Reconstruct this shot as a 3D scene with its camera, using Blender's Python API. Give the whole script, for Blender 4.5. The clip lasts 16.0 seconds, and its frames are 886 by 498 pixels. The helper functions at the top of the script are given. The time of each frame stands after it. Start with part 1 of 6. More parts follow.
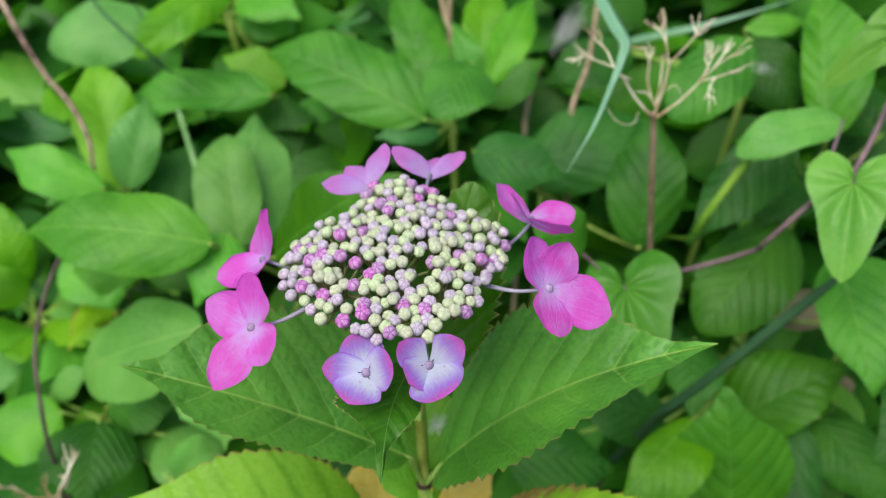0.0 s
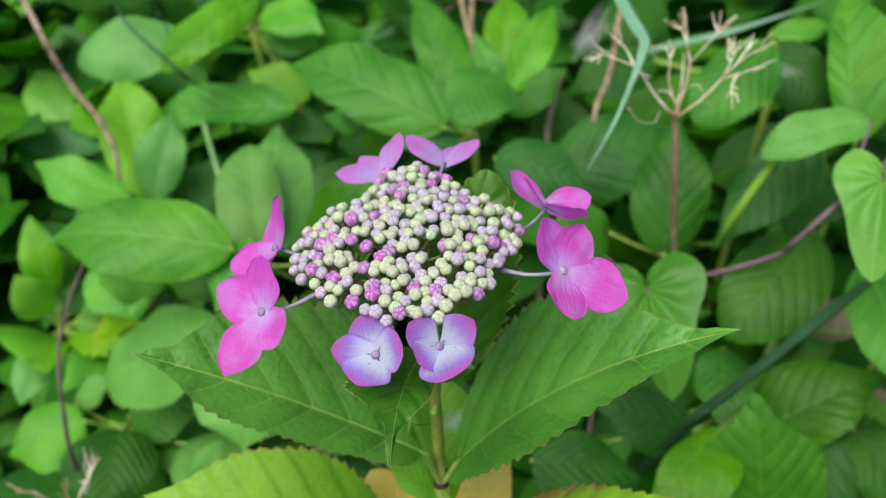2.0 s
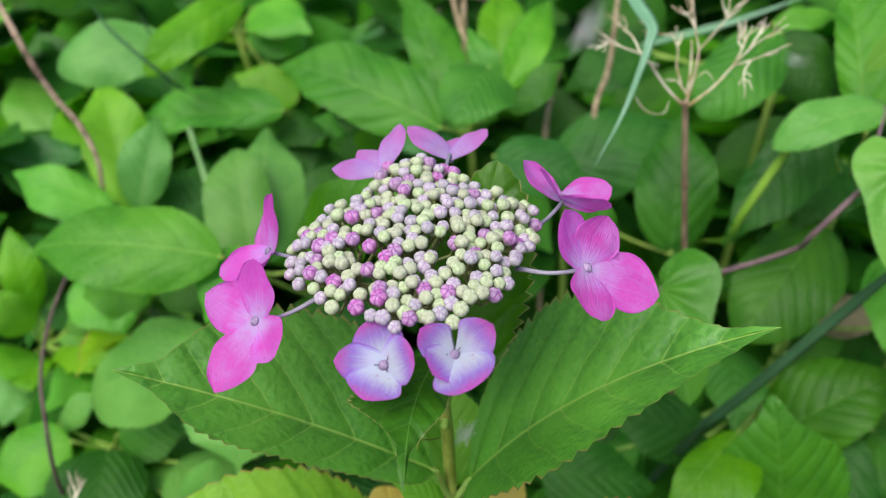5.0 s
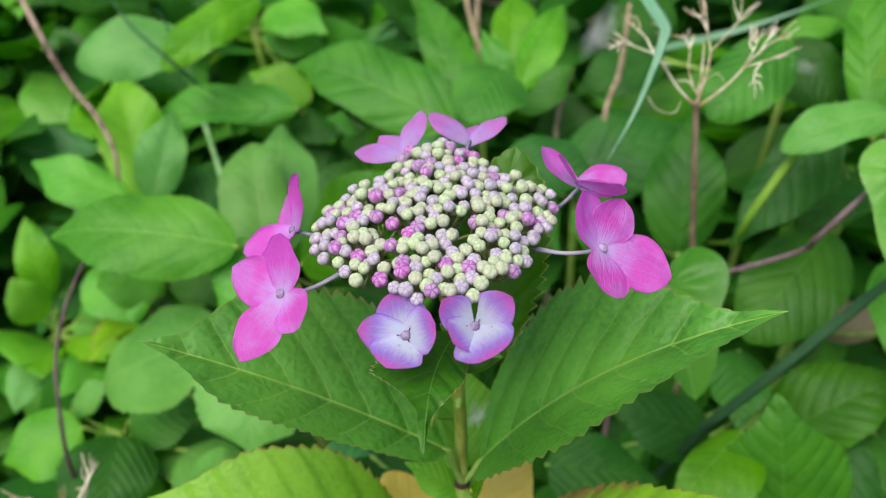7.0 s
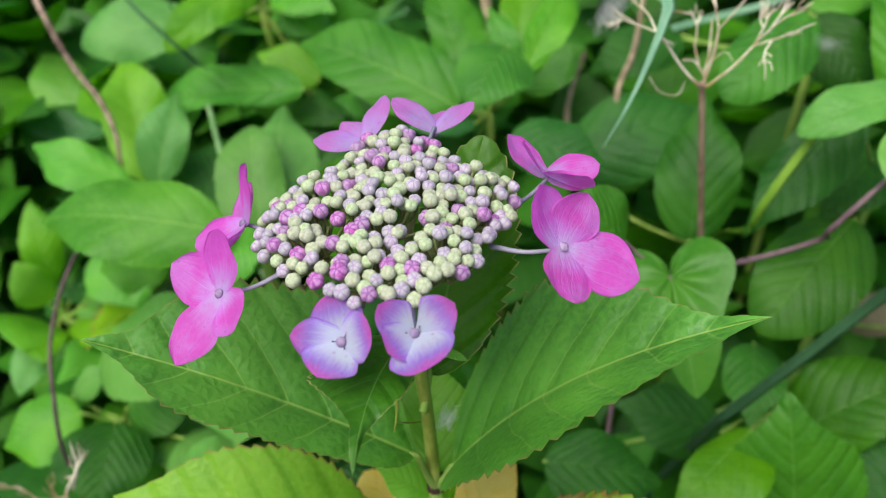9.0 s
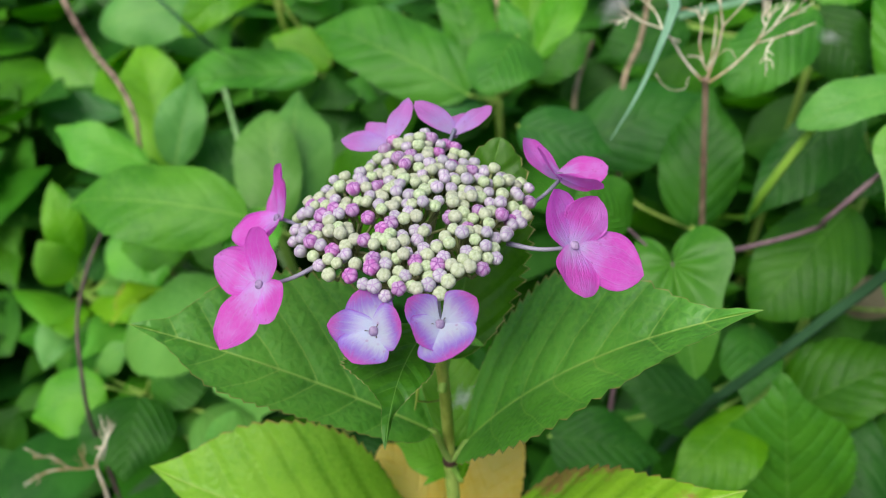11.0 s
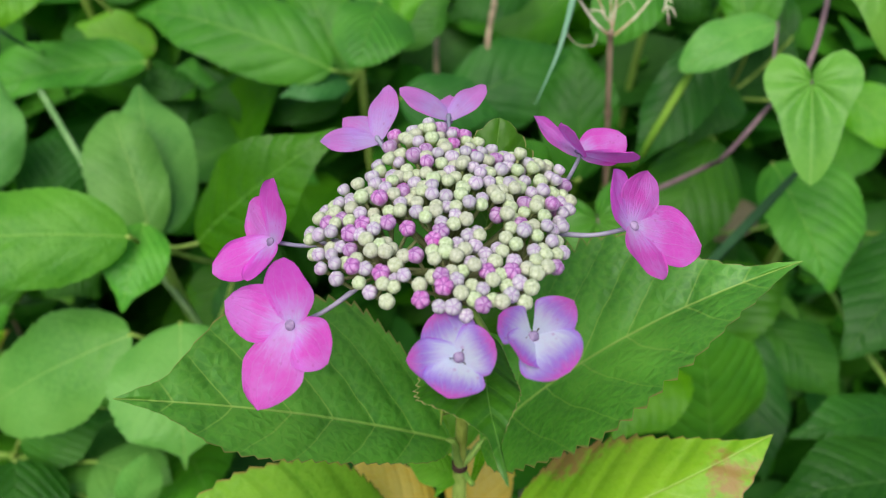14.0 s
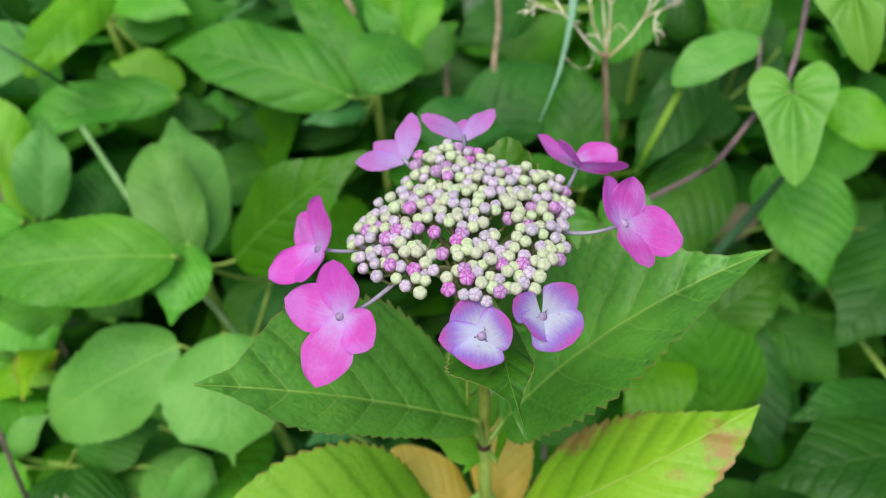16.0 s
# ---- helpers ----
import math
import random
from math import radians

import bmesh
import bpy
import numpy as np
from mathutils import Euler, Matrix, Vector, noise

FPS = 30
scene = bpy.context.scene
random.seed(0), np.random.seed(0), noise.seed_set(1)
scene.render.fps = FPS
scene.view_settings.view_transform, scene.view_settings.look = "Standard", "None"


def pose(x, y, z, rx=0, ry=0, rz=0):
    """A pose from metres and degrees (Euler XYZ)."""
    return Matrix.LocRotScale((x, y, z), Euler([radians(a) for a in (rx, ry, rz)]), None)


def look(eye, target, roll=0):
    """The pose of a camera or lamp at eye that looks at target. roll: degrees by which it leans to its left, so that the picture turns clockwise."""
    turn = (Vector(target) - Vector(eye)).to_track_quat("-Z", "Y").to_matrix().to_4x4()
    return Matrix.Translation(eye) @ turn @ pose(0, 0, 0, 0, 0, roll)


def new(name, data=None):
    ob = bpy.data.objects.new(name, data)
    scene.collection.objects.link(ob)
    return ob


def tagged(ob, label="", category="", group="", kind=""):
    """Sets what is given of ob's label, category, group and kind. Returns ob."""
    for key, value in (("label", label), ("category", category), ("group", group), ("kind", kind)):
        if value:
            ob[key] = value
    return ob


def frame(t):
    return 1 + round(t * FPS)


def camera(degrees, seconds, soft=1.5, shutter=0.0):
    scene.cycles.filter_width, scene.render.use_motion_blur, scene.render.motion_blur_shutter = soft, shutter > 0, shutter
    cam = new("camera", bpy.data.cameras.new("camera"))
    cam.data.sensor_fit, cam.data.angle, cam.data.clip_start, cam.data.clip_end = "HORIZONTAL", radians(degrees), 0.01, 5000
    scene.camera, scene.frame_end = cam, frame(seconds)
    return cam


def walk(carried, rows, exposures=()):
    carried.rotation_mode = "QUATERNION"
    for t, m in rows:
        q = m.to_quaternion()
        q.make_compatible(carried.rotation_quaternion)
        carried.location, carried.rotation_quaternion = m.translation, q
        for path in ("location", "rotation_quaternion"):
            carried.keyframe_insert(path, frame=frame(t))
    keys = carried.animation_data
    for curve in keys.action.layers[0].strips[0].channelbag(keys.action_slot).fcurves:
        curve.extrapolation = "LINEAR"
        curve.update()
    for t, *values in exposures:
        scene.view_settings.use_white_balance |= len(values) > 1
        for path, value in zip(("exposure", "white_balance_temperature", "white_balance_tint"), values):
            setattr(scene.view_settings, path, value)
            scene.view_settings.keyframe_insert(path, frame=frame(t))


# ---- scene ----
cam = camera(58.48, 16.0, soft=1.1)
# seconds, eye, yaw, pitch, roll
PATH = [
    (0, 0.00001, 0.00001, 0.80001, -0.000, -34.000, 0.000),
    (0.5, 0.00134, -0.00294, 0.79360, 0.471, -33.426, 0.201),
    (1, 0.00366, -0.01067, 0.79710, 1.021, -33.349, 0.277),
    (1.5, 0.00941, -0.00731, 0.79133, 2.179, -32.592, -0.749),
    (2, 0.00488, -0.00379, 0.78716, 2.434, -32.092, -1.537),
    (2.5, -0.00335, -0.00436, 0.78046, 1.778, -32.049, -1.067),
    (3, -0.00126, -0.00160, 0.77766, 1.436, -31.842, -1.019),
    (5.3, -0.00153, 0.01345, 0.77201, 1.544, -31.520, -2.548),
    (5.5, -0.01311, 0.00986, 0.77003, 0.298, -31.053, -1.392),
    (6, -0.00487, 0.00225, 0.76462, 1.105, -30.613, -1.387),
    (6.5, 0.00097, 0.00513, 0.76905, 1.794, -31.194, -1.522),
    (7, -0.00616, 0.00218, 0.77072, 1.854, -30.965, -1.334),
    (7.5, -0.01068, 0.01239, 0.77375, 1.567, -31.510, -1.139),
    (8, -0.01084, 0.01301, 0.77337, 1.857, -31.390, -1.019),
    (8.5, 0.00632, 0.01391, 0.76976, 3.281, -31.511, -1.612),
    (9, 0.01590, 0.02003, 0.76540, 4.947, -32.361, -2.643),
    (9.5, 0.02675, 0.00616, 0.77083, 5.970, -32.638, -2.927),
    (9.7, 0.03128, -0.00240, 0.77496, 6.167, -32.532, -2.689),
    (11.8, 0.00183, 0.02218, 0.78178, 2.158, -35.335, -1.155),
    (12, 0.00105, 0.02681, 0.78072, 0.676, -35.435, -0.775),
    (12.5, -0.01372, 0.03493, 0.78038, -2.111, -36.010, -0.068),
    (13, -0.02635, 0.04076, 0.77479, -5.373, -36.167, 0.212),
    (13.5, -0.03243, 0.03895, 0.77835, -9.094, -36.448, -0.488),
    (14, -0.05302, 0.03773, 0.77796, -12.671, -37.235, -0.609),
    (14.5, -0.06095, 0.04836, 0.77979, -14.571, -37.255, -0.843),
    (15, -0.06613, 0.04041, 0.77585, -14.451, -37.183, -1.744),
    (15.5, -0.06806, 0.01712, 0.78659, -12.599, -37.114, -2.881),
    (16, -0.06317, 0.00527, 0.79722, -11.576, -35.938, -3.397),
]
walk(cam, [(t, pose(x, y, z, 0, 0, yaw) @ pose(0, 0, 0, 90 + pitch) @ pose(0, 0, 0, 0, 0, roll)) for t, x, y, z, yaw, pitch, roll in PATH],
     [(0.0, 0.70), (9.5, 0.71), (12.0, 0.60), (14.5, 0.63), (16.0, 0.71)])
cam.data.dof.use_dof = True
cam.data.dof.focus_distance = 0.215
cam.data.dof.aperture_fstop = 11.5

# ---- world and light ----
world = bpy.data.worlds.new("sky")
scene.world = world
world.use_nodes = True
wn = world.node_tree
sky = wn.nodes.new("ShaderNodeTexSky")
sky.sky_type = "NISHITA"
sky.sun_disc = False
sky.sun_elevation = radians(58)
sky.sun_rotation = radians(214)
sky.air_density, sky.dust_density = 1.0, 3.2
wn.links.new(sky.outputs[0], wn.nodes["Background"].inputs[0])
wn.nodes["Background"].inputs[1].default_value = 0.095
sun_data = bpy.data.lights.new("sun", "SUN")
sun_data.energy, sun_data.angle, sun_data.color = 2.1, radians(50), (1.0, 0.98, 0.90)
sun = new("sun", sun_data)
sun.matrix_world = look((-1.0, -1.2, 3.4), (0.0, 0.3, 0.5))


# ---- materials ----
def mat_new(name):
    m = bpy.data.materials.new(name)
    m.use_nodes = True
    m.node_tree.nodes.clear()
    return m, m.node_tree.nodes, m.node_tree.links


def node(nodes, links, kind, inputs=(), **settings):
    n = nodes.new(kind)
    for key, value in settings.items():
        setattr(n, key, value)
    for slot, value in dict(inputs).items():
        if isinstance(value, bpy.types.NodeSocket):
            links.new(value, n.inputs[slot])
        else:
            n.inputs[slot].default_value = value
    return n


def calc(nodes, links, op, a, b=0.0, c=0.0, clamp=False):
    return node(nodes, links, "ShaderNodeMath", {0: a, 1: b, 2: c}, operation=op, use_clamp=clamp).outputs[0]


def blend(nodes, links, fac, a, b, mode="MIX"):
    n = node(nodes, links, "ShaderNodeMix", {0: fac}, data_type="RGBA", blend_type=mode)
    for slot, value in ((6, a), (7, b)):
        if isinstance(value, bpy.types.NodeSocket):
            links.new(value, n.inputs[slot])
        else:
            n.inputs[slot].default_value = (*value, 1.0)
    return n.outputs[2]


def smooth(nodes, links, value, low, high):
    n = node(nodes, links, "ShaderNodeMapRange", {0: value, 1: low, 2: high, 3: 0.0, 4: 1.0}, interpolation_type="SMOOTHSTEP")
    return n.outputs[0]


def leaf_material(name, dark, light, vein, veins=7.0, vein_show=0.5, clear=0.3, edge=None, blotch=None, rough=0.42, relief=0.5, curved=False, gloss=0.36, side_show=0.4, mass=False, ribs=0.8, net_show=0.14, puffs=0.18, grain=0.45):
    """A leaf: the sheet's length and width run in its uv map; side veins leave the midrib at a slant."""
    m, ns, ls = mat_new(name)
    uv = node(ns, ls, "ShaderNodeUVMap", uv_map="leaf")
    sep = node(ns, ls, "ShaderNodeSeparateXYZ", {0: uv.outputs[0]})
    x, y = sep.outputs[0], calc(ns, ls, "ABSOLUTE", sep.outputs[1])
    rim = node(ns, ls, "ShaderNodeUVMap", uv_map="rim")
    rsep = node(ns, ls, "ShaderNodeSeparateXYZ", {0: rim.outputs[0]})
    rnd = node(ns, ls, "ShaderNodeNewGeometry").outputs["Random Per Island"] if mass else node(ns, ls, "ShaderNodeObjectInfo").outputs["Random"]
    co = node(ns, ls, "ShaderNodeTexCoord").outputs["Object"]
    big = node(ns, ls, "ShaderNodeTexNoise", {"Vector": co, "Scale": 28.0, "Detail": 3.0})
    fine = node(ns, ls, "ShaderNodeTexNoise", {"Vector": co, "Scale": 420.0, "Detail": 3.0})
    net = node(ns, ls, "ShaderNodeTexVoronoi", {"Vector": co, "Scale": 260.0, "Randomness": 1.0}, feature="DISTANCE_TO_EDGE")
    netline = calc(ns, ls, "SUBTRACT", 1.0, smooth(ns, ls, net.outputs["Distance"], 0.0, 0.14))
    if curved:
        # long veins that run from the base towards the tip
        lane = calc(ns, ls, "MULTIPLY", rsep.outputs[0], 3.6)
        tri = calc(ns, ls, "ABSOLUTE", calc(ns, ls, "SUBTRACT", calc(ns, ls, "FRACT", calc(ns, ls, "ADD", lane, 0.5)), 0.5))
    else:
        slant = calc(ns, ls, "MULTIPLY_ADD", calc(ns, ls, "MULTIPLY", y, y), 0.8, calc(ns, ls, "MULTIPLY", y, 1.05))
        wob = calc(ns, ls, "MULTIPLY_ADD", big.outputs[0], 0.09, -0.045)
        lane = calc(ns, ls, "MULTIPLY", calc(ns, ls, "ADD", calc(ns, ls, "SUBTRACT", x, slant), wob), veins)
        tri = calc(ns, ls, "ABSOLUTE", calc(ns, ls, "SUBTRACT", calc(ns, ls, "FRACT", lane), 0.5))
        tri = calc(ns, ls, "SUBTRACT", 0.5, tri)
    side = calc(ns, ls, "SUBTRACT", 1.0, smooth(ns, ls, tri, 0.008, 0.035))
    side = calc(ns, ls, "MULTIPLY", side, calc(ns, ls, "MULTIPLY_ADD", calc(ns, ls, "ABSOLUTE", rsep.outputs[0]), -0.75, 1.0))
    midrib = calc(ns, ls, "SUBTRACT", 1.0, smooth(ns, ls, calc(ns, ls, "DIVIDE", y, calc(ns, ls, "MULTIPLY_ADD", x, -0.62, 1.0)), 0.0018, 0.0078))
    tone = blend(ns, ls, smooth(ns, ls, big.outputs[0], 0.35, 0.68), dark, light)
    tone = blend(ns, ls, calc(ns, ls, "MULTIPLY", smooth(ns, ls, fine.outputs[0], 0.38, 0.66), 0.42), tone, light)
    tone = blend(ns, ls, calc(ns, ls, "MULTIPLY", smooth(ns, ls, tri, 0.05, 0.45), 0.27 * ribs), tone, light)
    hue = node(ns, ls, "ShaderNodeHueSaturation", {"Hue": calc(ns, ls, "MULTIPLY_ADD", rnd, 0.018, 0.496), "Saturation": calc(ns, ls, "MULTIPLY_ADD", rnd, -0.1, 1.06), "Value": calc(ns, ls, "MULTIPLY_ADD", calc(ns, ls, "FRACT", calc(ns, ls, "MULTIPLY", rnd, 7.0)), 0.70 if mass else 0.36, 0.70 if mass else 0.80), "Color": tone})
    tone = blend(ns, ls, calc(ns, ls, "MULTIPLY", netline, net_show * vein_show), hue.outputs[0], vein)
    tone = blend(ns, ls, calc(ns, ls, "MULTIPLY", side, side_show * vein_show), tone, vein)
    tone = blend(ns, ls, calc(ns, ls, "MULTIPLY", midrib, min(0.8, 1.2 * vein_show)), tone, vein)
    if blotch:
        spot = node(ns, ls, "ShaderNodeTexNoise", {"Vector": co, "Scale": 45.0, "Detail": 5.0, "Roughness": 0.65})
        where = calc(ns, ls, "ADD", spot.outputs[0], calc(ns, ls, "MULTIPLY", calc(ns, ls, "SUBTRACT", calc(ns, ls, "MAXIMUM", calc(ns, ls, "ABSOLUTE", rsep.outputs[0]), sep.outputs[0]), 0.66), 0.62))
        tone = blend(ns, ls, calc(ns, ls, "MULTIPLY", smooth(ns, ls, where, 0.60, 0.72), 0.8), tone, blotch)
    if edge:
        tone = blend(ns, ls, calc(ns, ls, "MULTIPLY", smooth(ns, ls, calc(ns, ls, "ABSOLUTE", rsep.outputs[0]), 0.965, 1.0), 0.8), tone, edge)
    height = calc(ns, ls, "MULTIPLY_ADD", smooth(ns, ls, tri, 0.0, 0.3), ribs, calc(ns, ls, "MULTIPLY", smooth(ns, ls, net.outputs["Distance"], 0.0, 0.5), puffs))
    lumps = node(ns, ls, "ShaderNodeTexNoise", {"Vector": co, "Scale": 110.0, "Detail": 2.0})
    height = calc(ns, ls, "MULTIPLY_ADD", lumps.outputs[0], 1.5 * (1.0 - ribs), height)
    height = calc(ns, ls, "MULTIPLY_ADD", fine.outputs[0], grain, height)
    height = calc(ns, ls, "MULTIPLY_ADD", midrib, -0.2, height)
    bump = node(ns, ls, "ShaderNodeBump", {"Strength": relief, "Distance": 0.0011, "Height": height})
    body = node(ns, ls, "ShaderNodeBsdfPrincipled", {"Base Color": tone, "Roughness": calc(ns, ls, "MULTIPLY_ADD", big.outputs[0], 0.25, rough - 0.1), "Specular IOR Level": gloss, "Normal": bump.outputs[0]})
    glow = node(ns, ls, "ShaderNodeHueSaturation", {"Saturation": 1.15, "Value": 1.25, "Color": tone})
    clear_sheet = node(ns, ls, "ShaderNodeBsdfTranslucent", {"Color": glow.outputs[0], "Normal": bump.outputs[0]})
    mix = node(ns, ls, "ShaderNodeMixShader", {0: clear, 1: body.outputs[0], 2: clear_sheet.outputs[0]})
    node(ns, ls, "ShaderNodeOutputMaterial", {0: mix.outputs[0]})
    return m


def petal_material(name, heart, middle, rim, low=0.25, high=0.75, patch=0.5, grain=0.34, relief=0.55, clear_share=0.38):
    """A petal: its colour runs unevenly from the throat to the rim, with pale fanning veins, paler patches and a few dark specks."""
    m, ns, ls = mat_new(name)
    uv = node(ns, ls, "ShaderNodeUVMap", uv_map="leaf")
    sep = node(ns, ls, "ShaderNodeSeparateXYZ", {0: uv.outputs[0]})
    rimuv = node(ns, ls, "ShaderNodeUVMap", uv_map="rim")
    rsep = node(ns, ls, "ShaderNodeSeparateXYZ", {0: rimuv.outputs[0]})
    rnd = node(ns, ls, "ShaderNodeObjectInfo").outputs["Random"]
    co = node(ns, ls, "ShaderNodeTexCoord").outputs["Object"]
    fan = node(ns, ls, "ShaderNodeCombineXYZ", {0: calc(ns, ls, "MULTIPLY", sep.outputs[0], 1.3), 1: calc(ns, ls, "MULTIPLY", sep.outputs[1], 5.0), 2: calc(ns, ls, "MULTIPLY", rnd, 9.0)})
    streak = node(ns, ls, "ShaderNodeTexNoise", {"Vector": fan.outputs[0], "Scale": 2.4, "Detail": 5.0, "Roughness": 0.65})
    mottle = node(ns, ls, "ShaderNodeTexNoise", {"Vector": co, "Scale": 330.0, "Detail": 4.0, "Roughness": 0.65})
    cloud = node(ns, ls, "ShaderNodeTexNoise", {"Vector": co, "Scale": 95.0, "Detail": 3.0})
    wob = calc(ns, ls, "MULTIPLY_ADD", cloud.outputs[0], 0.5, calc(ns, ls, "MULTIPLY", mottle.outputs[0], 0.14))
    lane = calc(ns, ls, "MULTIPLY", calc(ns, ls, "ADD", sep.outputs[1], wob), 3.6)
    tri = calc(ns, ls, "ABSOLUTE", calc(ns, ls, "SUBTRACT", calc(ns, ls, "FRACT", calc(ns, ls, "ADD", lane, 20.0)), 0.5))
    vein = calc(ns, ls, "SUBTRACT", 1.0, smooth(ns, ls, tri, 0.01, 0.075))
    cell = node(ns, ls, "ShaderNodeTexVoronoi", {"Vector": co, "Scale": 520.0}, feature="DISTANCE_TO_EDGE")
    net = calc(ns, ls, "SUBTRACT", 1.0, smooth(ns, ls, cell.outputs["Distance"], 0.0, 0.16))
    spot = node(ns, ls, "ShaderNodeTexVoronoi", {"Vector": co, "Scale": 430.0, "Randomness": 1.0})
    speck = calc(ns, ls, "MULTIPLY", calc(ns, ls, "SUBTRACT", 1.0, smooth(ns, ls, spot.outputs["Distance"], 0.10, 0.24)), smooth(ns, ls, cloud.outputs[0], 0.46, 0.60))
    far = calc(ns, ls, "MAXIMUM", sep.outputs[0], calc(ns, ls, "MULTIPLY", calc(ns, ls, "ABSOLUTE", rsep.outputs[0]), 0.85))
    far = calc(ns, ls, "MULTIPLY_ADD", calc(ns, ls, "SUBTRACT", streak.outputs[0], 0.5), 0.34, far)
    tone = blend(ns, ls, smooth(ns, ls, far, low, (low + high) / 2 + 0.1), heart, middle)
    tone = blend(ns, ls, smooth(ns, ls, far, (low + high) / 2, high), tone, rim)
    tone = blend(ns, ls, calc(ns, ls, "MULTIPLY", smooth(ns, ls, cloud.outputs[0], 0.47, 0.66), patch), tone, middle)
    tone = blend(ns, ls, calc(ns, ls, "MULTIPLY", smooth(ns, ls, mottle.outputs[0], 0.40, 0.68), grain), tone, rim)
    inner = calc(ns, ls, "MULTIPLY_ADD", sep.outputs[0], -0.22, 0.28)
    tone = blend(ns, ls, calc(ns, ls, "MULTIPLY", vein, inner), tone, heart)
    tone = blend(ns, ls, calc(ns, ls, "MULTIPLY", net, 0.05), tone, heart)
    tone = blend(ns, ls, calc(ns, ls, "MULTIPLY", speck, 0.30), tone, (rim[0] * 0.62, rim[1] * 0.35, rim[2] * 0.55))
    hue = node(ns, ls, "ShaderNodeHueSaturation", {"Hue": calc(ns, ls, "MULTIPLY_ADD", rnd, -0.02, 0.51), "Value": calc(ns, ls, "MULTIPLY_ADD", rnd, 0.12, 0.94), "Color": tone})
    height = calc(ns, ls, "MULTIPLY_ADD", mottle.outputs[0], 0.45, streak.outputs[0])
    height = calc(ns, ls, "MULTIPLY_ADD", vein, -0.22, calc(ns, ls, "MULTIPLY_ADD", net, -0.04, height))
    bump = node(ns, ls, "ShaderNodeBump", {"Strength": relief, "Distance": 0.0006, "Height": height})
    body = node(ns, ls, "ShaderNodeBsdfPrincipled", {"Base Color": hue.outputs[0], "Roughness": 0.55, "Specular IOR Level": 0.3, "Normal": bump.outputs[0]})
    clear = node(ns, ls, "ShaderNodeBsdfTranslucent", {"Color": hue.outputs[0], "Normal": bump.outputs[0]})
    mix = node(ns, ls, "ShaderNodeMixShader", {0: clear_share, 1: body.outputs[0], 2: clear.outputs[0]})
    node(ns, ls, "ShaderNodeOutputMaterial", {0: mix.outputs[0]})
    return m


def plain_material(name, dark, light, scale=200.0, rough=0.6, bump=0.4, spread=0.3, stretch=1.0, clear=0.0):
    """Mottled stuff: stems, buds, twigs, soil."""
    m, ns, ls = mat_new(name)
    rnd = node(ns, ls, "ShaderNodeObjectInfo").outputs["Random"]
    co = node(ns, ls, "ShaderNodeTexCoord").outputs["Object"]
    co = node(ns, ls, "ShaderNodeMapping", {0: co, 3: (1.0, 1.0, stretch)}).outputs[0]
    a = node(ns, ls, "ShaderNodeTexNoise", {"Vector": co, "Scale": scale, "Detail": 4.0})
    b = node(ns, ls, "ShaderNodeTexNoise", {"Vector": co, "Scale": scale * 0.17, "Detail": 2.0})
    tone = blend(ns, ls, smooth(ns, ls, calc(ns, ls, "MULTIPLY_ADD", b.outputs[0], 0.6, calc(ns, ls, "MULTIPLY", a.outputs[0], 0.4)), 0.38, 0.62), dark, light)
    hue = node(ns, ls, "ShaderNodeHueSaturation", {"Hue": calc(ns, ls, "MULTIPLY_ADD", rnd, 0.03, 0.485), "Value": calc(ns, ls, "MULTIPLY_ADD", rnd, spread, 1.0 - spread / 2), "Color": tone})
    bumped = node(ns, ls, "ShaderNodeBump", {"Strength": bump, "Distance": 0.0005, "Height": a.outputs[0]})
    body = node(ns, ls, "ShaderNodeBsdfPrincipled", {"Base Color": hue.outputs[0], "Roughness": rough, "Specular IOR Level": 0.3, "Normal": bumped.outputs[0]})
    out = body.outputs[0]
    if clear:
        through_light = node(ns, ls, "ShaderNodeBsdfTranslucent", {"Color": hue.outputs[0]})
        out = node(ns, ls, "ShaderNodeMixShader", {0: clear, 1: out, 2: through_light.outputs[0]}).outputs[0]
    node(ns, ls, "ShaderNodeOutputMaterial", {0: out})
    return m


